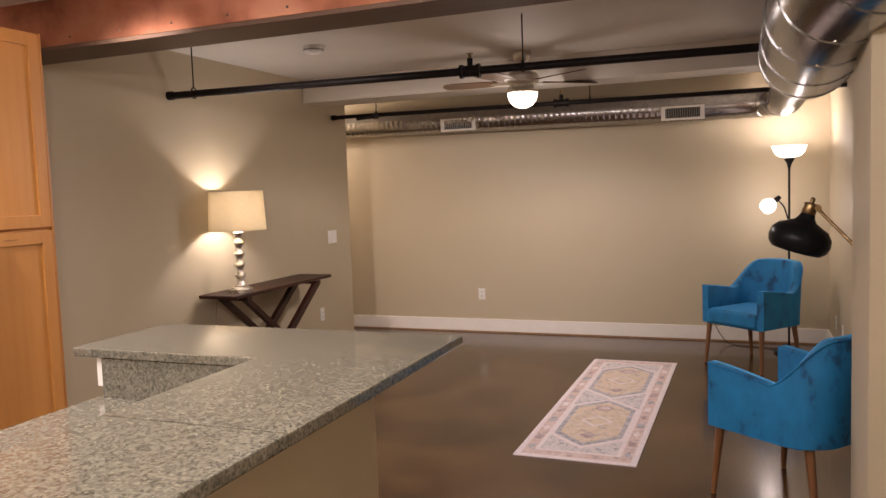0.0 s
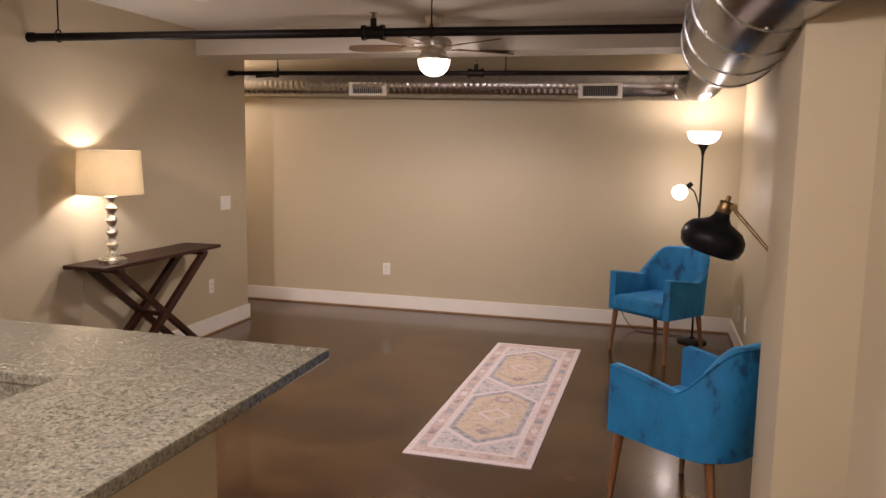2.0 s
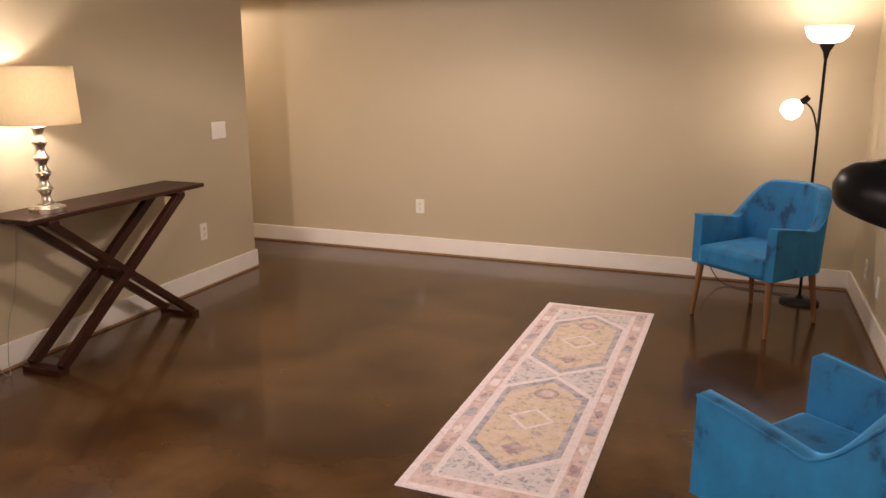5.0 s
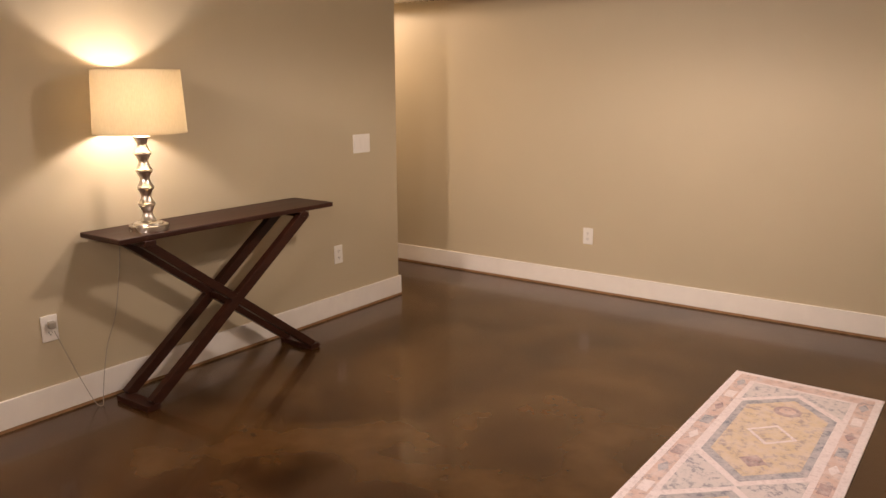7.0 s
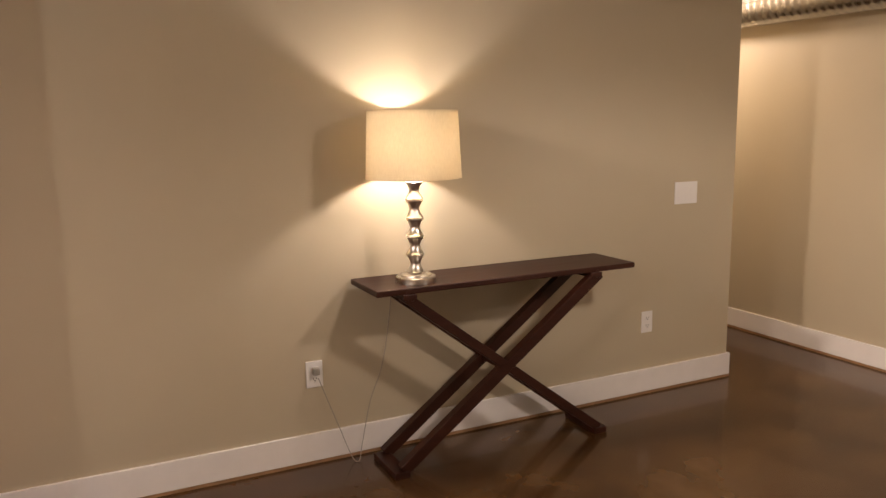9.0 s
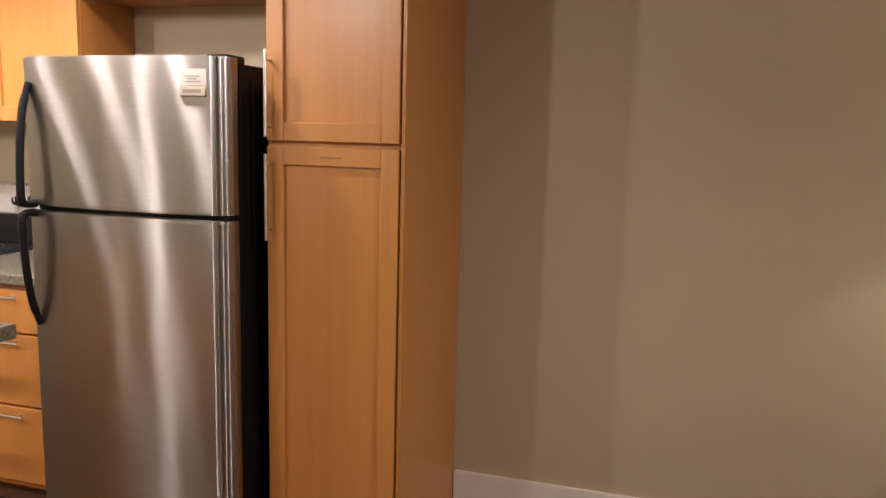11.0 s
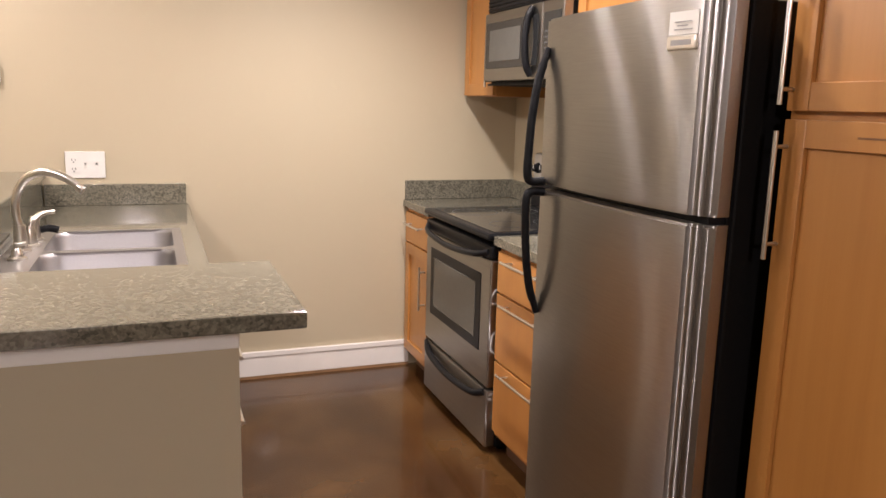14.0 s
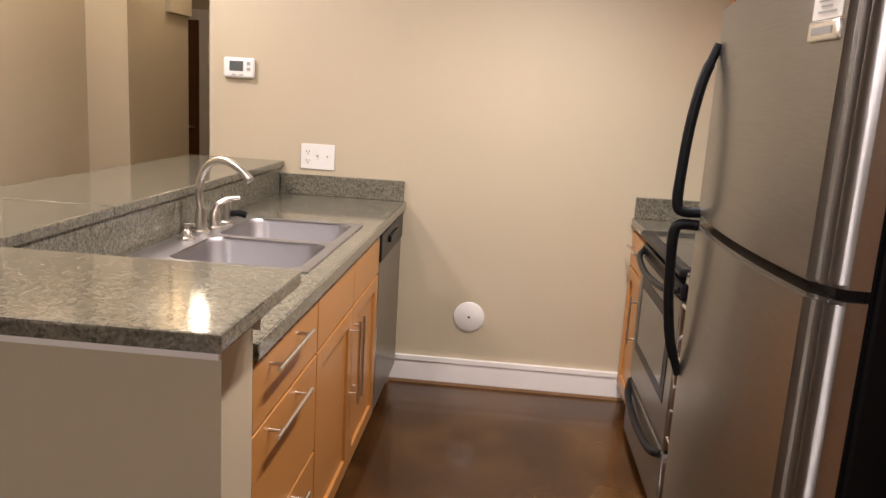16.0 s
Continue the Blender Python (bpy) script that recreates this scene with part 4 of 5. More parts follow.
# ---- living room ----
def blend_bar(p, q, w, d):
    """A flat bar from p to q in the y-z plane: w across it, d thick along x."""
    p, q = Vector(p), Vector(q)
    n = (q - p).normalized()
    side = Vector((1, 0, 0)).cross(n) * (w / 2)
    deep = Vector((d / 2, 0, 0))
    bm = bmesh.new()
    vs = [bm.verts.new(c) for c in [p - side - deep, p + side - deep, p + side + deep, p - side + deep, q - side - deep, q + side - deep, q + side + deep, q - side + deep]]
    for f in [(0, 3, 2, 1), (4, 5, 6, 7), (0, 1, 5, 4), (1, 2, 6, 5), (2, 3, 7, 6), (3, 0, 4, 7)]:
        bm.faces.new([vs[k] for k in f])
    bmesh.ops.recalc_face_normals(bm, faces=bm.faces)
    bmesh.ops.bevel(bm, geom=bm.edges[:], offset=0.002, segments=1, affect="EDGES")
    return bm


table = thing("console_table", (0.2, 5.45, 0), "narrow espresso wood console table on crossed legs", "console table")
part("tabletop", box((0.015, 4.783, 0.806), (0.335, 6.123, 0.832), 0.005), M_ESPRESSO, table)
for x in (0.115, 0.318):
    part("leg", blend_bar((x, 4.885, 0.028), (x, 5.915, 0.800), 0.052, 0.042), M_ESPRESSO, table)
    part("leg", blend_bar((x, 5.925, 0.028), (x, 4.905, 0.800), 0.042, 0.040), M_ESPRESSO, table)
for y in (4.875, 5.93):
    part("foot_board", box((0.09, y - 0.035, 0.0), (0.345, y + 0.035, 0.030), 0.003), M_ESPRESSO, table)
for y in (4.93, 5.89):
    part("top_rail", box((0.09, y - 0.03, 0.780), (0.345, y + 0.03, 0.806), 0.003), M_ESPRESSO, table)
part("stretcher", box((0.13, 5.385, 0.40), (0.30, 5.425, 0.43), 0.003), M_ESPRESSO, table)

lamp = thing("table_lamp", (0.21, 5.015, 0.832), "silver turned table lamp with cream linen drum shade, lit", "table lamp")
LX, LY = 0.21, 5.015
part("base", lathe([(0.088, 0.0), (0.088, 0.022), (0.084, 0.026), (0.070, 0.027), (0.068, 0.034), (0.045, 0.040)], (LX, LY, 0.832), steps=40), M_NICKEL, lamp, "polished stepped disc")
stem = []
for k in range(5):
    z = 0.040 + 0.079 * k
    stem += [(0.036, z), (0.040, z + 0.004), (0.031, z + 0.014), (0.0225, z + 0.036), (0.0225, z + 0.044), (0.030, z + 0.064), (0.040, z + 0.076)]
part("stem", lathe(stem + [(0.030, 0.438), (0.010, 0.441), (0.010, 0.60)], (LX, LY, 0.832), steps=36, angle=50), M_NICKEL, lamp, "brushed silver scalloped column")
shade = part("shade", lathe([(0.205, 1.283), (0.192, 1.562), (0.190, 1.562), (0.203, 1.283), (0.205, 1.283)], (LX, LY, 0.0), steps=56), M_SHADE, lamp, "cream linen drum shade")
for r, z in ((0.204, 1.284), (0.191, 1.561)):
    part("hoop", lathe([(r - 0.002, z - 0.003), (r + 0.0015, z - 0.003), (r + 0.0015, z + 0.003), (r - 0.002, z + 0.003), (r - 0.002, z - 0.003)], (LX, LY, 0.0), steps=56), M_SHADE, shade)
for k in range(3):
    a = radians(120 * k + 20)
    part("spider", tube([(LX, LY, 1.545), (LX + 0.19 * math.cos(a), LY + 0.19 * math.sin(a), 1.555)], 0.002, 6), M_NICKEL, shade)
lcord = thing("lamp_cable", (0.03, 4.8, 0.0), "thin clear lamp cable hanging from table to outlet", "cable")
part("cord", tube(curve([(0.02, 4.98, 0.80), (0.012, 4.96, 0.60), (0.013, 4.92, 0.40), (0.014, 4.86, 0.25), (0.05, 4.80, 0.06), (0.09, 4.77, 0.006), (0.07, 4.745, 0.02), (0.03, 4.70, 0.16), (0.022, 4.64, 0.33), (0.020, 4.615, 0.40)], 60), 0.0019, 6), M_CORD, lcord)
part("plug", box((0.008, 4.590, 0.415), (0.034, 4.622, 0.45), 0.006), M_CORD, lcord, "clear plug")


# rug: a pale border, a grey field, two hexagon medallions
def patch(points, z, thick=0.0006):
    return slab(points, z - thick, z)


rug = thing("runner_rug", (0, 0, 0), "faded pink, cream and blue oriental runner rug", "rug")
R_PALE = woven("rug_pale_edge", (0.87, 0.78, 0.80), (0.72, 0.62, 0.64), 60, 0.4)
R_GREY = woven("rug_grey_field", (0.66, 0.62, 0.63), (0.30, 0.29, 0.36), 34, 0.55)
R_ROSE = woven("rug_rose_border", (0.66, 0.47, 0.42), (0.34, 0.25, 0.28), 30, 0.75)
R_GOLD = woven("rug_gold_medallion", (0.68, 0.54, 0.37), (0.40, 0.30, 0.28), 30, 0.55)
R_BLUE = woven("rug_blue_line", (0.34, 0.35, 0.41), (0.18, 0.19, 0.26), 34, 0.55)
R_PLUM = woven("rug_plum_motif", (0.38, 0.23, 0.24), (0.20, 0.13, 0.16), 36, 0.6)
HW, HL = 0.345, 1.24
part("rug_base", box((-HW, -HL, 0.0), (HW, HL, 0.007), 0.002), R_PALE, rug, "pale pink edge")
part("border", patch([(-HW + 0.035, -HL + 0.035), (HW - 0.035, -HL + 0.035), (HW - 0.035, HL - 0.035), (-HW + 0.035, HL - 0.035)], 0.0076), R_ROSE, rug, "faded rose border")
part("field_edge", patch([(-HW + 0.10, -HL + 0.11), (HW - 0.10, -HL + 0.11), (HW - 0.10, HL - 0.11), (-HW + 0.10, HL - 0.11)], 0.0082), R_PALE, rug)
part("field", patch([(-HW + 0.125, -HL + 0.13), (HW - 0.125, -HL + 0.13), (HW - 0.125, HL - 0.13), (-HW + 0.125, HL - 0.13)], 0.0088), R_GREY, rug, "grey flecked field")


def hexagon(cy, hw, hl, cut):
    return [(-hw, cy - hl + cut), (0, cy - hl), (hw, cy - hl + cut), (hw, cy + hl - cut), (0, cy + hl), (-hw, cy + hl - cut)]


for cy in (-0.52, 0.54):
    part("medallion_edge", patch(hexagon(cy, 0.225, 0.53, 0.20), 0.0094), R_PALE, rug)
    part("medallion_line", patch(hexagon(cy, 0.205, 0.49, 0.19), 0.0100), R_BLUE, rug, "slate blue outline")
    part("medallion", patch(hexagon(cy, 0.175, 0.44, 0.17), 0.0106), R_GOLD, rug, "worn gold medallion")
    for dy, w, l, mat in [(-0.29, 0.055, 0.060, R_PLUM), (0.0, 0.105, 0.115, R_PALE), (0.0, 0.085, 0.09, R_GOLD), (0.29, 0.062, 0.062, R_PLUM)]:
        z = 0.0112 if mat is not R_GOLD else 0.0118
        ring = 10 if dy > 0.1 else 4
        pts = [(w * math.cos(2 * math.pi * k / ring + math.pi / 2), cy + dy + l * math.sin(2 * math.pi * k / ring + math.pi / 2)) for k in range(ring)]
        part("motif", patch(pts, z), mat, rug)
    part("rosette", patch([(0.038 * math.cos(2 * math.pi * k / 10), cy + 0.29 + 0.038 * math.sin(2 * math.pi * k / 10)) for k in range(10)], 0.0118), R_ROSE, rug)
for s in (-1, 1):
    for k in range(13):
        y = -1.08 + k * 0.18
        x = s * (HW - 0.068)
        part("border_motif", patch([(x - 0.022, y - 0.045), (x + 0.022, y - 0.045), (x + 0.022, y + 0.045), (x - 0.022, y + 0.045)] if k % 2 else [(x, y - 0.05), (x + 0.022, y), (x, y + 0.05), (x - 0.022, y)], 0.0088), R_BLUE if k % 3 == 0 else (R_PLUM if k % 3 == 1 else R_PALE), rug)
rug.matrix_basis = pose(2.755, 5.724, 0.0, 0, 0, -0.6)


# armchair, facing -y in its own space
def arm_height(s):
    """Top of the shell along its path: s is 0 at the arm's front, 1 at the middle of the back."""
    if s < 0.42:
        return 0.655 - 0.045 * (s / 0.42) ** 1.3
    f = min(1, (s - 0.42) / 0.34)
    return 0.61 + 0.205 * (f * f * (3 - 2 * f)) + 0.03 * math.sin(math.pi / 2 * max(0, (s - 0.55) / 0.45))


def shell_path(n=48):
    """Half of the U-shaped shell in plan, from the arm's front to the middle of the back."""
    pts = []
    corner = 0.19
    for k in range(n + 1):
        s = k / n
        side, arc, back = 0.37, corner * math.pi / 2, 0.30 - corner
        d = s * (side + arc + back)
        if d < side:
            pts.append((s, -0.30, -0.27 + d, (-1, 0)))
        elif d < side + arc:
            a = (d - side) / corner
            pts.append((s, -0.30 + corner - corner * math.cos(a), 0.10 + corner * math.sin(a), (-math.cos(a), math.sin(a))))
        else:
            pts.append((s, -0.30 + corner + (d - side - arc), 0.10 + corner, (0, 1)))
    return pts


def chair_shell():
    half = shell_path()
    full = [(s, x, y, nx, ny) for s, x, y, (nx, ny) in half] + [(s, -x, y, -nx, ny) for s, x, y, (nx, ny) in half[-2::-1]]
    bm = bmesh.new()
    rings = []
    t = 0.062
    for s, x, y, nx, ny in full:
        top = arm_height(s)
        lean = 0.075 * max(0, s - 0.4) / 0.6
        prof = [(0, 0.345, 0.0), (0, 0.46, 0.25), (0, top - 0.008, 1), (0.003, top - 0.002, 1), (0.020, top, 1), (t - 0.006, top - 0.001, 1), (t, top - 0.008, 1), (t, 0.42, 0.2), (t, 0.345, 0)]
        rings.append([bm.verts.new((x - nx * i + nx * lean * w * 0.3, y - ny * i + ny * lean * w, z)) for i, z, w in prof])
    for a, b in zip(rings, rings[1:]):
        for k in range(len(a) - 1):
            bm.faces.new((a[k], b[k], b[k + 1], a[k + 1]))
        bm.faces.new((a[-1], b[-1], b[0], a[0]))
    bm.faces.new(rings[0])
    bm.faces.new(rings[-1][::-1])
    bmesh.ops.recalc_face_normals(bm, faces=bm.faces)
    return smooth(bm, 60), full


chair = thing("armchair", (0, 0, 0), "teal blue velvet armchair on tapered walnut legs", "armchair", "blue armchairs")
bm, path = chair_shell()
part("backrest", bm, M_VELVET, chair, "curved velvet back and arms")
seat = box((-0.245, -0.285, 0.345), (0.245, 0.24, 0.465), 0.03, segments=4)
for v in seat.verts:
    if v.co.z > 0.44:
        v.co.z += 0.018 * (1 - (v.co.x / 0.25) ** 2)
part("seat", seat, M_VELVET, chair, "plump velvet seat")
part("seat_base", box((-0.270, -0.258, 0.335), (0.270, 0.20, 0.352), 0.006), M_VELVET, chair)
edge = []
for s, x, y, nx, ny in path:
    lean = 0.075 * max(0, s - 0.4) / 0.6
    edge.append((x + nx * (lean * 0.3 + 0.001), y + ny * (lean + 0.001), arm_height(s) - 0.004))
part("piping", tube(edge, 0.0050, 8), M_VELVET, chair, "velvet piping along the top edge")
for sx in (-1, 1):
    part("leg", tube([(sx * 0.255, -0.235, 0.335), (sx * 0.275, -0.262, 0.0)], [0.022, 0.012], 14), M_WALNUT, chair, "tapered walnut leg")
    part("leg", tube([(sx * 0.215, 0.205, 0.335), (sx * 0.235, 0.255, 0.0)], [0.022, 0.012], 14), M_WALNUT, chair, "tapered walnut leg")
chair.matrix_basis = pose(3.715, 7.10, 0, 0, 0, -39.5)
second = copy_thing(chair, pose(3.862, 4.300, 0, 0, 0, -127.5))

# torchiere with a reading arm
TX, TY = 4.0, 7.57
torch = thing("floor_lamp", (TX, TY, 0), "black torchiere floor lamp with white bowl and reading arm, lit", "floor lamp")
part("base", lathe([(0.125, 0.0), (0.125, 0.012), (0.11, 0.022), (0.03, 0.032), (0.012, 0.05)], (TX, TY, 0), steps=36), M_BLACK, torch, "black round base")
part("pole", tube([(TX, TY, 0.04), (TX, TY, 1.68)], 0.0095, 12), M_BLACK, torch)
part("collar", lathe([(0.012, 1.60), (0.020, 1.64), (0.042, 1.675), (0.044, 1.69)], (TX, TY, 0), steps=20), M_BLACK, torch)
glass = part("bowl", lathe([(0.030, 1.690), (0.085, 1.702), (0.120, 1.735), (0.138, 1.792), (0.134, 1.792), (0.115, 1.738), (0.08, 1.708), (0.03, 1.697), (0.030, 1.690)], (TX, TY, 0), steps=40), M_MILK, torch, "white plastic bowl, glowing")
part("arm", tube(curve([(TX, TY, 1.10), (TX - 0.012, TY + 0.002, 1.18), (TX - 0.045, TY + 0.005, 1.28), (TX - 0.095, TY + 0.01, 1.335)], 20), 0.006, 8), M_BLACK, torch)
part("lamp_socket", lathe([(0.018, -0.03), (0.022, 0.0), (0.018, 0.04)], (TX - 0.10, TY + 0.01, 1.335), (0.75, 0, 0.66), 14), M_BLACK, torch)
glass = part("reading_shade", lathe([(0.02, 0.0), (0.048, 0.02), (0.066, 0.06), (0.060, 0.10), (0.035, 0.125), (0.0, 0.13)], (TX - 0.115, TY + 0.008, 1.325), (-0.75, -0.05, -0.62), 28), M_MILK, torch, "small white shade, glowing")
glass.visible_shadow = False
fcord = thing("power_cable", (3.6, 7.7, 0), "dark power cable looping across the floor to wall", "cable")
part("cord", tube(curve([(4.0, 7.68, 0.012), (3.85, 7.74, 0.006), (3.65, 7.78, 0.006), (3.50, 7.84, 0.02), (3.40, 7.90, 0.14), (3.36, 7.96, 0.28)], 40), 0.004, 6), M_DCORD, fcord)

# black dome lamp on a brass arm
dome = thing("arc_floor_lamp", (4.23, 3.95, 0), "floor lamp with black metal dome on aged brass arm", "floor lamp")
AX = Vector((0.045, -0.005, 0.15)).normalized()
DC = Vector((3.862, 4.105, 1.262))
part("shade", lathe([(0.105, -0.062), (0.122, -0.045), (0.131, -0.015), (0.126, 0.018), (0.104, 0.046), (0.070, 0.062), (0.046, 0.074), (0.034, 0.092), (0.030, 0.108), (0.026, 0.108), (0.030, 0.09), (0.044, 0.068), (0.070, 0.055), (0.100, 0.040), (0.121, 0.014), (0.126, -0.015), (0.118, -0.043), (0.102, -0.062), (0.105, -0.062)], DC, AX, 48), M_BLACK, dome, "glossy black dome shade")
cap = part("socket_cap", lathe([(0.027, 0.106), (0.030, 0.112), (0.030, 0.150), (0.026, 0.156), (0.010, 0.158), (0.010, 0.178), (0.006, 0.182)], DC, AX, 24), M_BRONZE, dome, "aged brass collar")
NECK = DC + AX * 0.135
part("arm", tube([NECK + Vector((0.02, -0.01, 0.005)), (4.075, 4.0, 1.218), (4.23, 3.95, 1.10)], 0.0075, 10), M_BRONZE, dome, "aged brass arm")
part("joint", lathe([(0.015, -0.018), (0.015, 0.018)], NECK + Vector((0.03, -0.012, 0.0)), (0, 1, 0), 16), M_BRONZE, dome)
part("pole", tube([(4.23, 3.95, 0.02), (4.23, 3.95, 1.14)], 0.011, 12), M_BRONZE, dome)
part("base", lathe([(0.105, 0.0), (0.105, 0.018), (0.095, 0.024), (0.02, 0.03)], (4.23, 3.95, 0), steps=32), M_BLACK, dome)

# ceiling fan
FX, FY = 2.085, 6.06
fan = thing("ceiling_fan", (FX, FY, 2.12), "brushed nickel ceiling fan with wooden blades and lit globe", "ceiling fan")
part("canopy", lathe([(0.030, 2.455), (0.055, 2.475), (0.066, 2.505), (0.066, 2.529)], (FX, FY, 0), steps=28), M_NICKEL, fan)
part("rod", tube([(FX, FY, 2.36), (FX, FY, 2.48)], 0.013, 12), M_NICKEL, fan)
part("motor", lathe([(0.045, 2.385), (0.105, 2.375), (0.125, 2.350), (0.125, 2.315), (0.105, 2.295), (0.085, 2.285)], (FX, FY, 0), steps=40), M_NICKEL, fan)
part("light_kit", lathe([(0.085, 2.287), (0.090, 2.265), (0.118, 2.245), (0.118, 2.228)], (FX, FY, 0), steps=36), M_NICKEL, fan)
globe = part("globe", lathe([(0.113, 2.230), (0.112, 2.205), (0.098, 2.165), (0.068, 2.132), (0.03, 2.116), (0.0, 2.113)], (FX, FY, 0), steps=36), M_MILK, fan, "white glass globe, glowing")
globe.visible_shadow = False
for k in range(5):
    a = radians(183 + 72 * k)
    turn = pose(FX, FY, 2.312, 0, 0, math.degrees(a)) @ pose(0, 0, 0, 11, 0, 0)
    bm = slab([(0.19, -0.045), (0.30, -0.062), (0.52, -0.068), (0.605, -0.055), (0.63, 0.0), (0.605, 0.055), (0.52, 0.068), (0.30, 0.062), (0.19, 0.045)], -0.004, 0.004, 0.0015)
    bm.transform(turn)
    blade = part("blade", bm, M_BLADE, fan, "stained wooden blade")
    bm = slab([(0.10, -0.020), (0.21, -0.034), (0.26, 0.0), (0.21, 0.034), (0.10, 0.020)], -0.009, -0.004, 0.001)
    bm.transform(turn)
    part("blade_iron", bm, M_NICKEL, blade)


# ---- overhead services ----
def ring_on(p, d, r, w=0.02):
    return lathe([(r, -w / 2), (r + 0.006, -w / 2), (r + 0.006, w / 2), (r, w / 2), (r, -w / 2)], p, d, 24)


def sprinkler_pipe(a, b, r, hangers, tee):
    a, b = Vector(a), Vector(b)
    ob = thing("sprinkler_pipe", a, "black painted sprinkler pipe hung on threaded rods", "pipe", "sprinkler pipes")
    d = (b - a).normalized()
    part("pipe", tube([a, b], r, 16), M_PIPE, ob)
    part("end_cap", lathe([(r + 0.006, -0.004), (r + 0.006, 0.035), (r, 0.04)], a, d, 16), M_PIPE, ob)
    for s in hangers:
        p = a + d * s
        part("hanger_rod", tube([p + Vector((0, 0, r + 0.02)), (p.x, p.y, H - 0.002)], 0.0045, 8), M_PIPE, ob)
        loop = [p + Vector((0, 0, 0)) + (r + 0.004) * Vector((0, math.sin(t), math.cos(t))) + Vector((0, 0, 0.012 if math.cos(t) > 0.7 else 0)) for t in [2 * math.pi * k / 20 for k in range(21)]]
        part("hanger_ring", tube(loop, 0.005, 6), M_PIPE, ob)
    p = a + d * tee
    part("tee", lathe([(r + 0.010, -0.055), (r + 0.010, 0.055)], p, d, 18), M_PIPE, ob)
    for k in (-0.052, 0.052):
        part("collar", lathe([(r + 0.017, -0.010), (r + 0.017, 0.010)], p + d * k, d, 18), M_PIPE, ob)
    part("outlet_stub", tube([p + Vector((0, 0, r)), p + Vector((0, 0, r + 0.05))], 0.017, 12), M_PIPE, ob)
    part("sprinkler_head", lathe([(0.010, 0), (0.010, 0.025), (0.022, 0.028), (0.022, 0.031)], p + Vector((0, 0, r + 0.05)), (0, 0, 1), 14), M_BRONZE, ob, "brass sprinkler head")
    return ob


sprinkler_pipe((0.0, 4.62, 2.222), (4.35, 4.93, 2.225), 0.024, (0.20, 2.44, 4.0), 2.12)
sprinkler_pipe((0.02, 6.83, 2.232), (4.35, 6.83, 2.195), 0.019, (0.46, 2.43, 4.1), 2.19)
branch = thing("pipe_branch", (0.5, 6.83, 2.19), "short black pipe branch under the sprinkler pipe", "pipe")
part("pipe", tube([(0.30, 6.80, 2.20), (0.62, 6.55, 2.185)], 0.014, 12), M_PIPE, branch)
part("elbow", lathe([(0.022, -0.02), (0.022, 0.02)], (0.60, 6.565, 2.186), (0.3, -0.25, 0), 14), M_PIPE, branch)


def spiral(points, r, pitch, name, parent, label=""):
    """A round duct with fine raised seams along its length."""
    pts = [Vector(p) for p in points]
    length = sum((q - p).length for p, q in zip(pts, pts[1:]))
    n = int(length / pitch)
    fine, rad = [], []
    for k in range(n * 4 + 1):
        d = length * k / (n * 4)
        for p, q in zip(pts, pts[1:]):
            seg = (q - p).length
            if d <= seg + 1e-6:
                fine.append(p + (q - p) * (d / seg))
                break
            d -= seg
        else:
            fine.append(pts[-1])
        rad.append(r + (0.004 if k % 4 == 0 else 0.0))
    return part(name, tube(fine, rad, 28), M_GALV, parent, label)


duct = thing("air_duct", (2.0, 7.78, 2.1), "exposed round galvanised air duct with spiral seams", "air duct")
spiral([(-1.64, 7.82, 2.245), (3.30, 7.77, 2.188)], 0.122, 0.055, "spiral_run", duct, "spiral-seamed run along the wall")
part("coupling", lathe([(0.124, -0.05), (0.130, -0.05), (0.130, 0.05), (0.124, 0.05)], (3.36, 7.77, 2.187), (1, 0, 0), 32), M_GALV, duct, "plain sleeve")
bend = curve([(3.30, 7.77, 2.188), (3.58, 7.755, 2.183), (3.80, 7.68, 2.178), (3.92, 7.52, 2.172), (3.955, 7.28, 2.168)], 20)
part("elbow", tube(bend, 0.124, 28), M_GALV, duct, "gored elbow in the corner")
for i in (5, 10, 15):
    part("elbow_seam", ring_on(bend[i], bend[i + 1] - bend[i - 1], 0.122, 0.014), M_GALV, duct)
spiral([(3.955, 7.30, 2.168), (3.93, 4.95, 2.14)], 0.135, 0.055, "spiral_run", duct)
part("reducer", tube([(3.93, 4.98, 2.14), (3.925, 4.80, 2.135), (3.92, 4.55, 2.12)], [0.138, 0.150, 0.215], 32), M_GALV, duct, "tapered reducer")
big = curve([(3.92, 4.57, 2.12), (3.92, 4.10, 2.135), (3.925, 3.72, 2.16), (3.96, 3.40, 2.205), (4.06, 3.14, 2.26), (4.24, 2.98, 2.31), (4.50, 2.93, 2.34)], 36)
part("trunk", tube(big, 0.218, 36), M_GALV, duct, "wide smooth trunk")
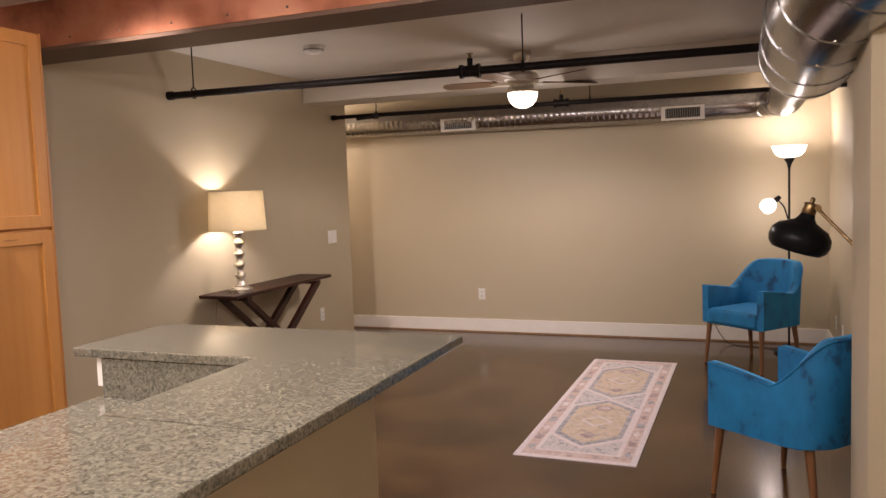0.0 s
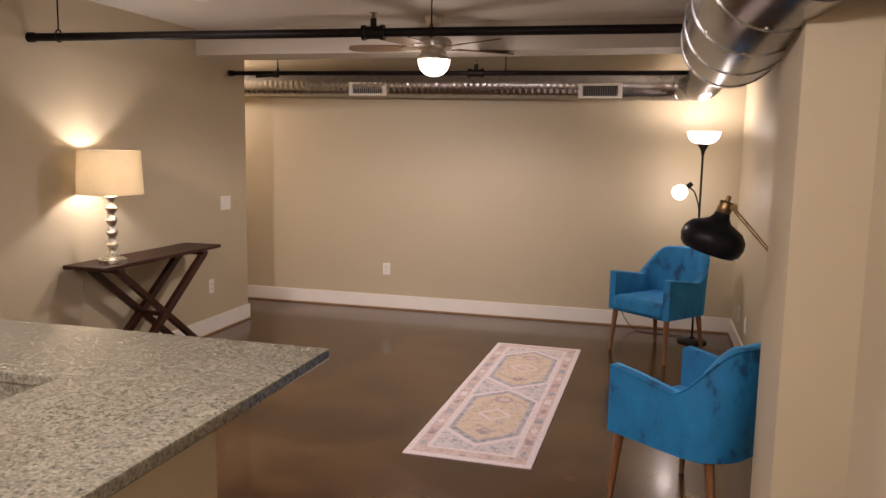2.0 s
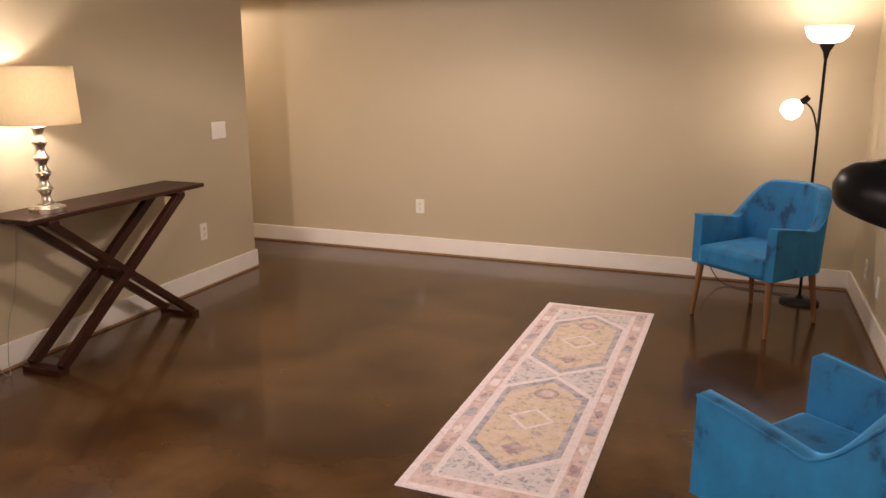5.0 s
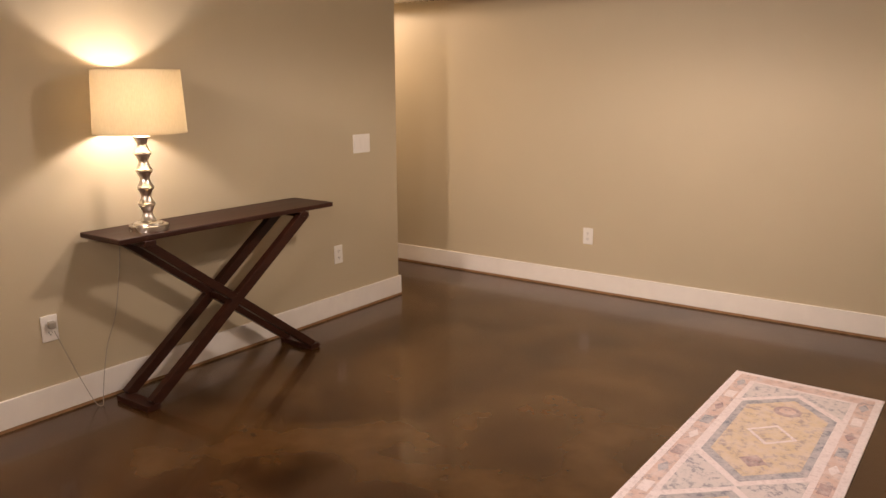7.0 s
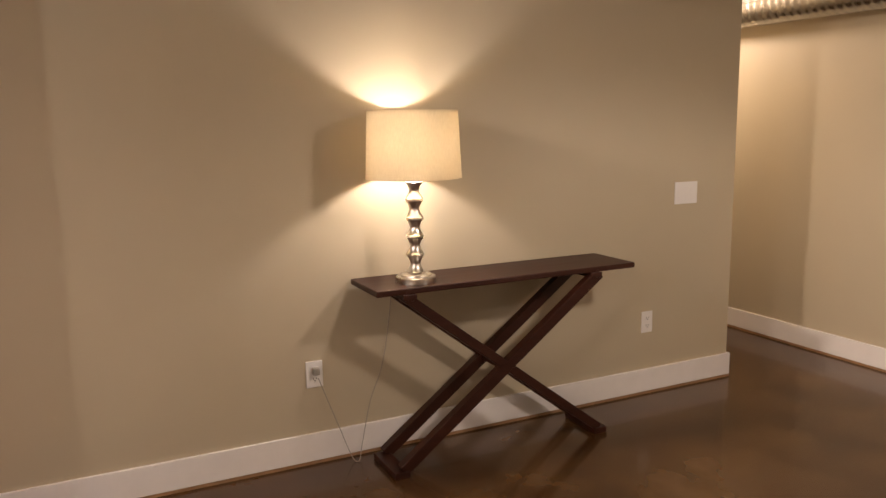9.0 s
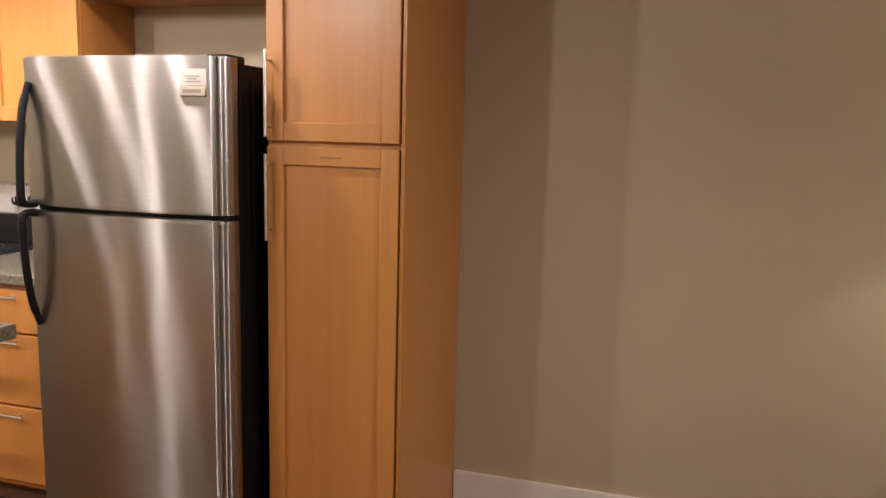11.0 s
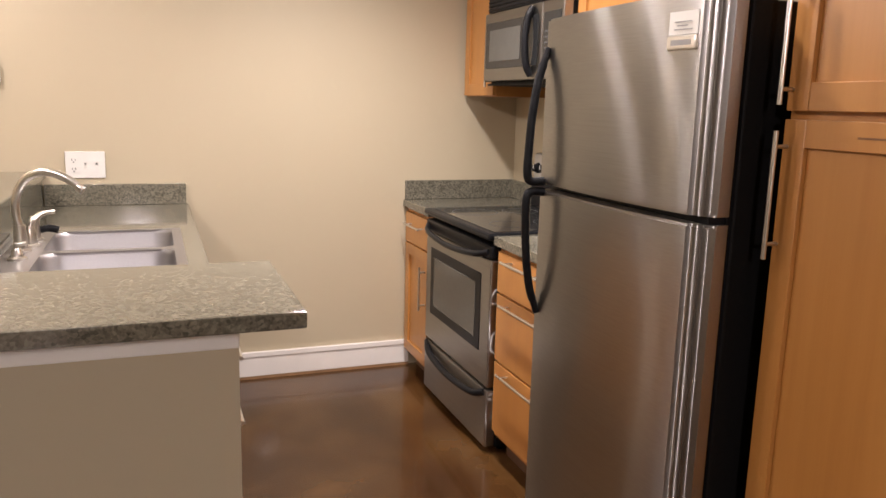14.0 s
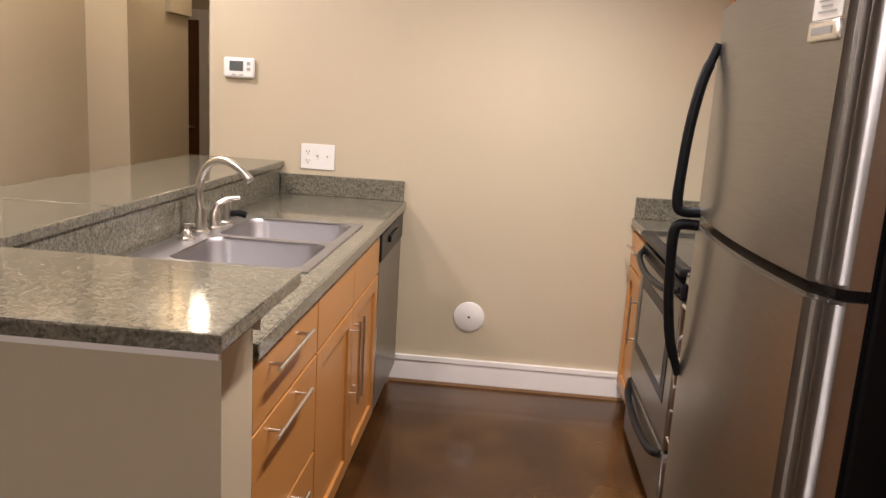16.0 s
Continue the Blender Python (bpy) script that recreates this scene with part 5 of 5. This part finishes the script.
for i in (1, 6, 12, 17, 22, 27):
    part("trunk_seam", ring_on(big[i], big[i + 1] - big[i - 1], 0.217, 0.018), M_GALV, duct)
    if i < 20:
        way = (big[i + 1] - big[i - 1]).normalized()
        side = way.cross(Vector((0, 0, 1))).normalized()
        lift = side.cross(way)
        for a in (200, 240, 280, 320):
            out = side * math.cos(radians(a)) + lift * math.sin(radians(a))
            p = big[i] + way * 0.03 + out * 0.217
            part("screw", lathe([(0.007, 0.0), (0.006, 0.005), (0.0, 0.006)], p, out, 8), M_GALV, duct)


def register(x, y, z):
    ob = thing("air_register", (x, y, z), "white metal air register with dark louvres on duct", "air vent", "duct registers")
    w, hh = 0.185, 0.062
    for lo, hi in [((-w, -hh), (-w + 0.035, hh)), ((w - 0.035, -hh), (w, hh)), ((-w + 0.035, hh - 0.018), (w - 0.035, hh)), ((-w + 0.035, -hh), (w - 0.035, -hh + 0.018))]:
        part("frame", box((x + lo[0], y - 0.012, z + lo[1]), (x + hi[0], y + 0.02, z + hi[1]), 0.002), M_TRIM, ob)
    part("backing", box((x - w + 0.03, y + 0.004, z - hh + 0.015), (x + w - 0.03, y + 0.02, z + hh - 0.015)), M_SLOT, ob, "dark opening")
    for k in range(15):
        xx = x - w + 0.046 + k * (2 * w - 0.092) / 14
        part("louvre", box((xx - 0.0022, y - 0.006, z - hh + 0.018), (xx + 0.0022, y + 0.006, z + hh - 0.018)), M_GREYMARK, ob)
    return ob


register(0.97, 7.682, 2.165)
register(3.13, 7.640, 2.135)

smoke = thing("smoke_detector", (0.895, 5.04, 2.48), "round white smoke detector on the ceiling", "smoke detector")
part("case", lathe([(0.0, 2.482), (0.045, 2.483), (0.062, 2.492), (0.068, 2.512), (0.070, 2.5295)], (0.895, 5.04, 0), steps=32), M_WHITE, smoke)
part("vent_ring", lathe([(0.066, 2.500), (0.0705, 2.502), (0.0705, 2.508), (0.066, 2.510), (0.066, 2.500)], (0.895, 5.04, 0), steps=32), M_GREYMARK, smoke)
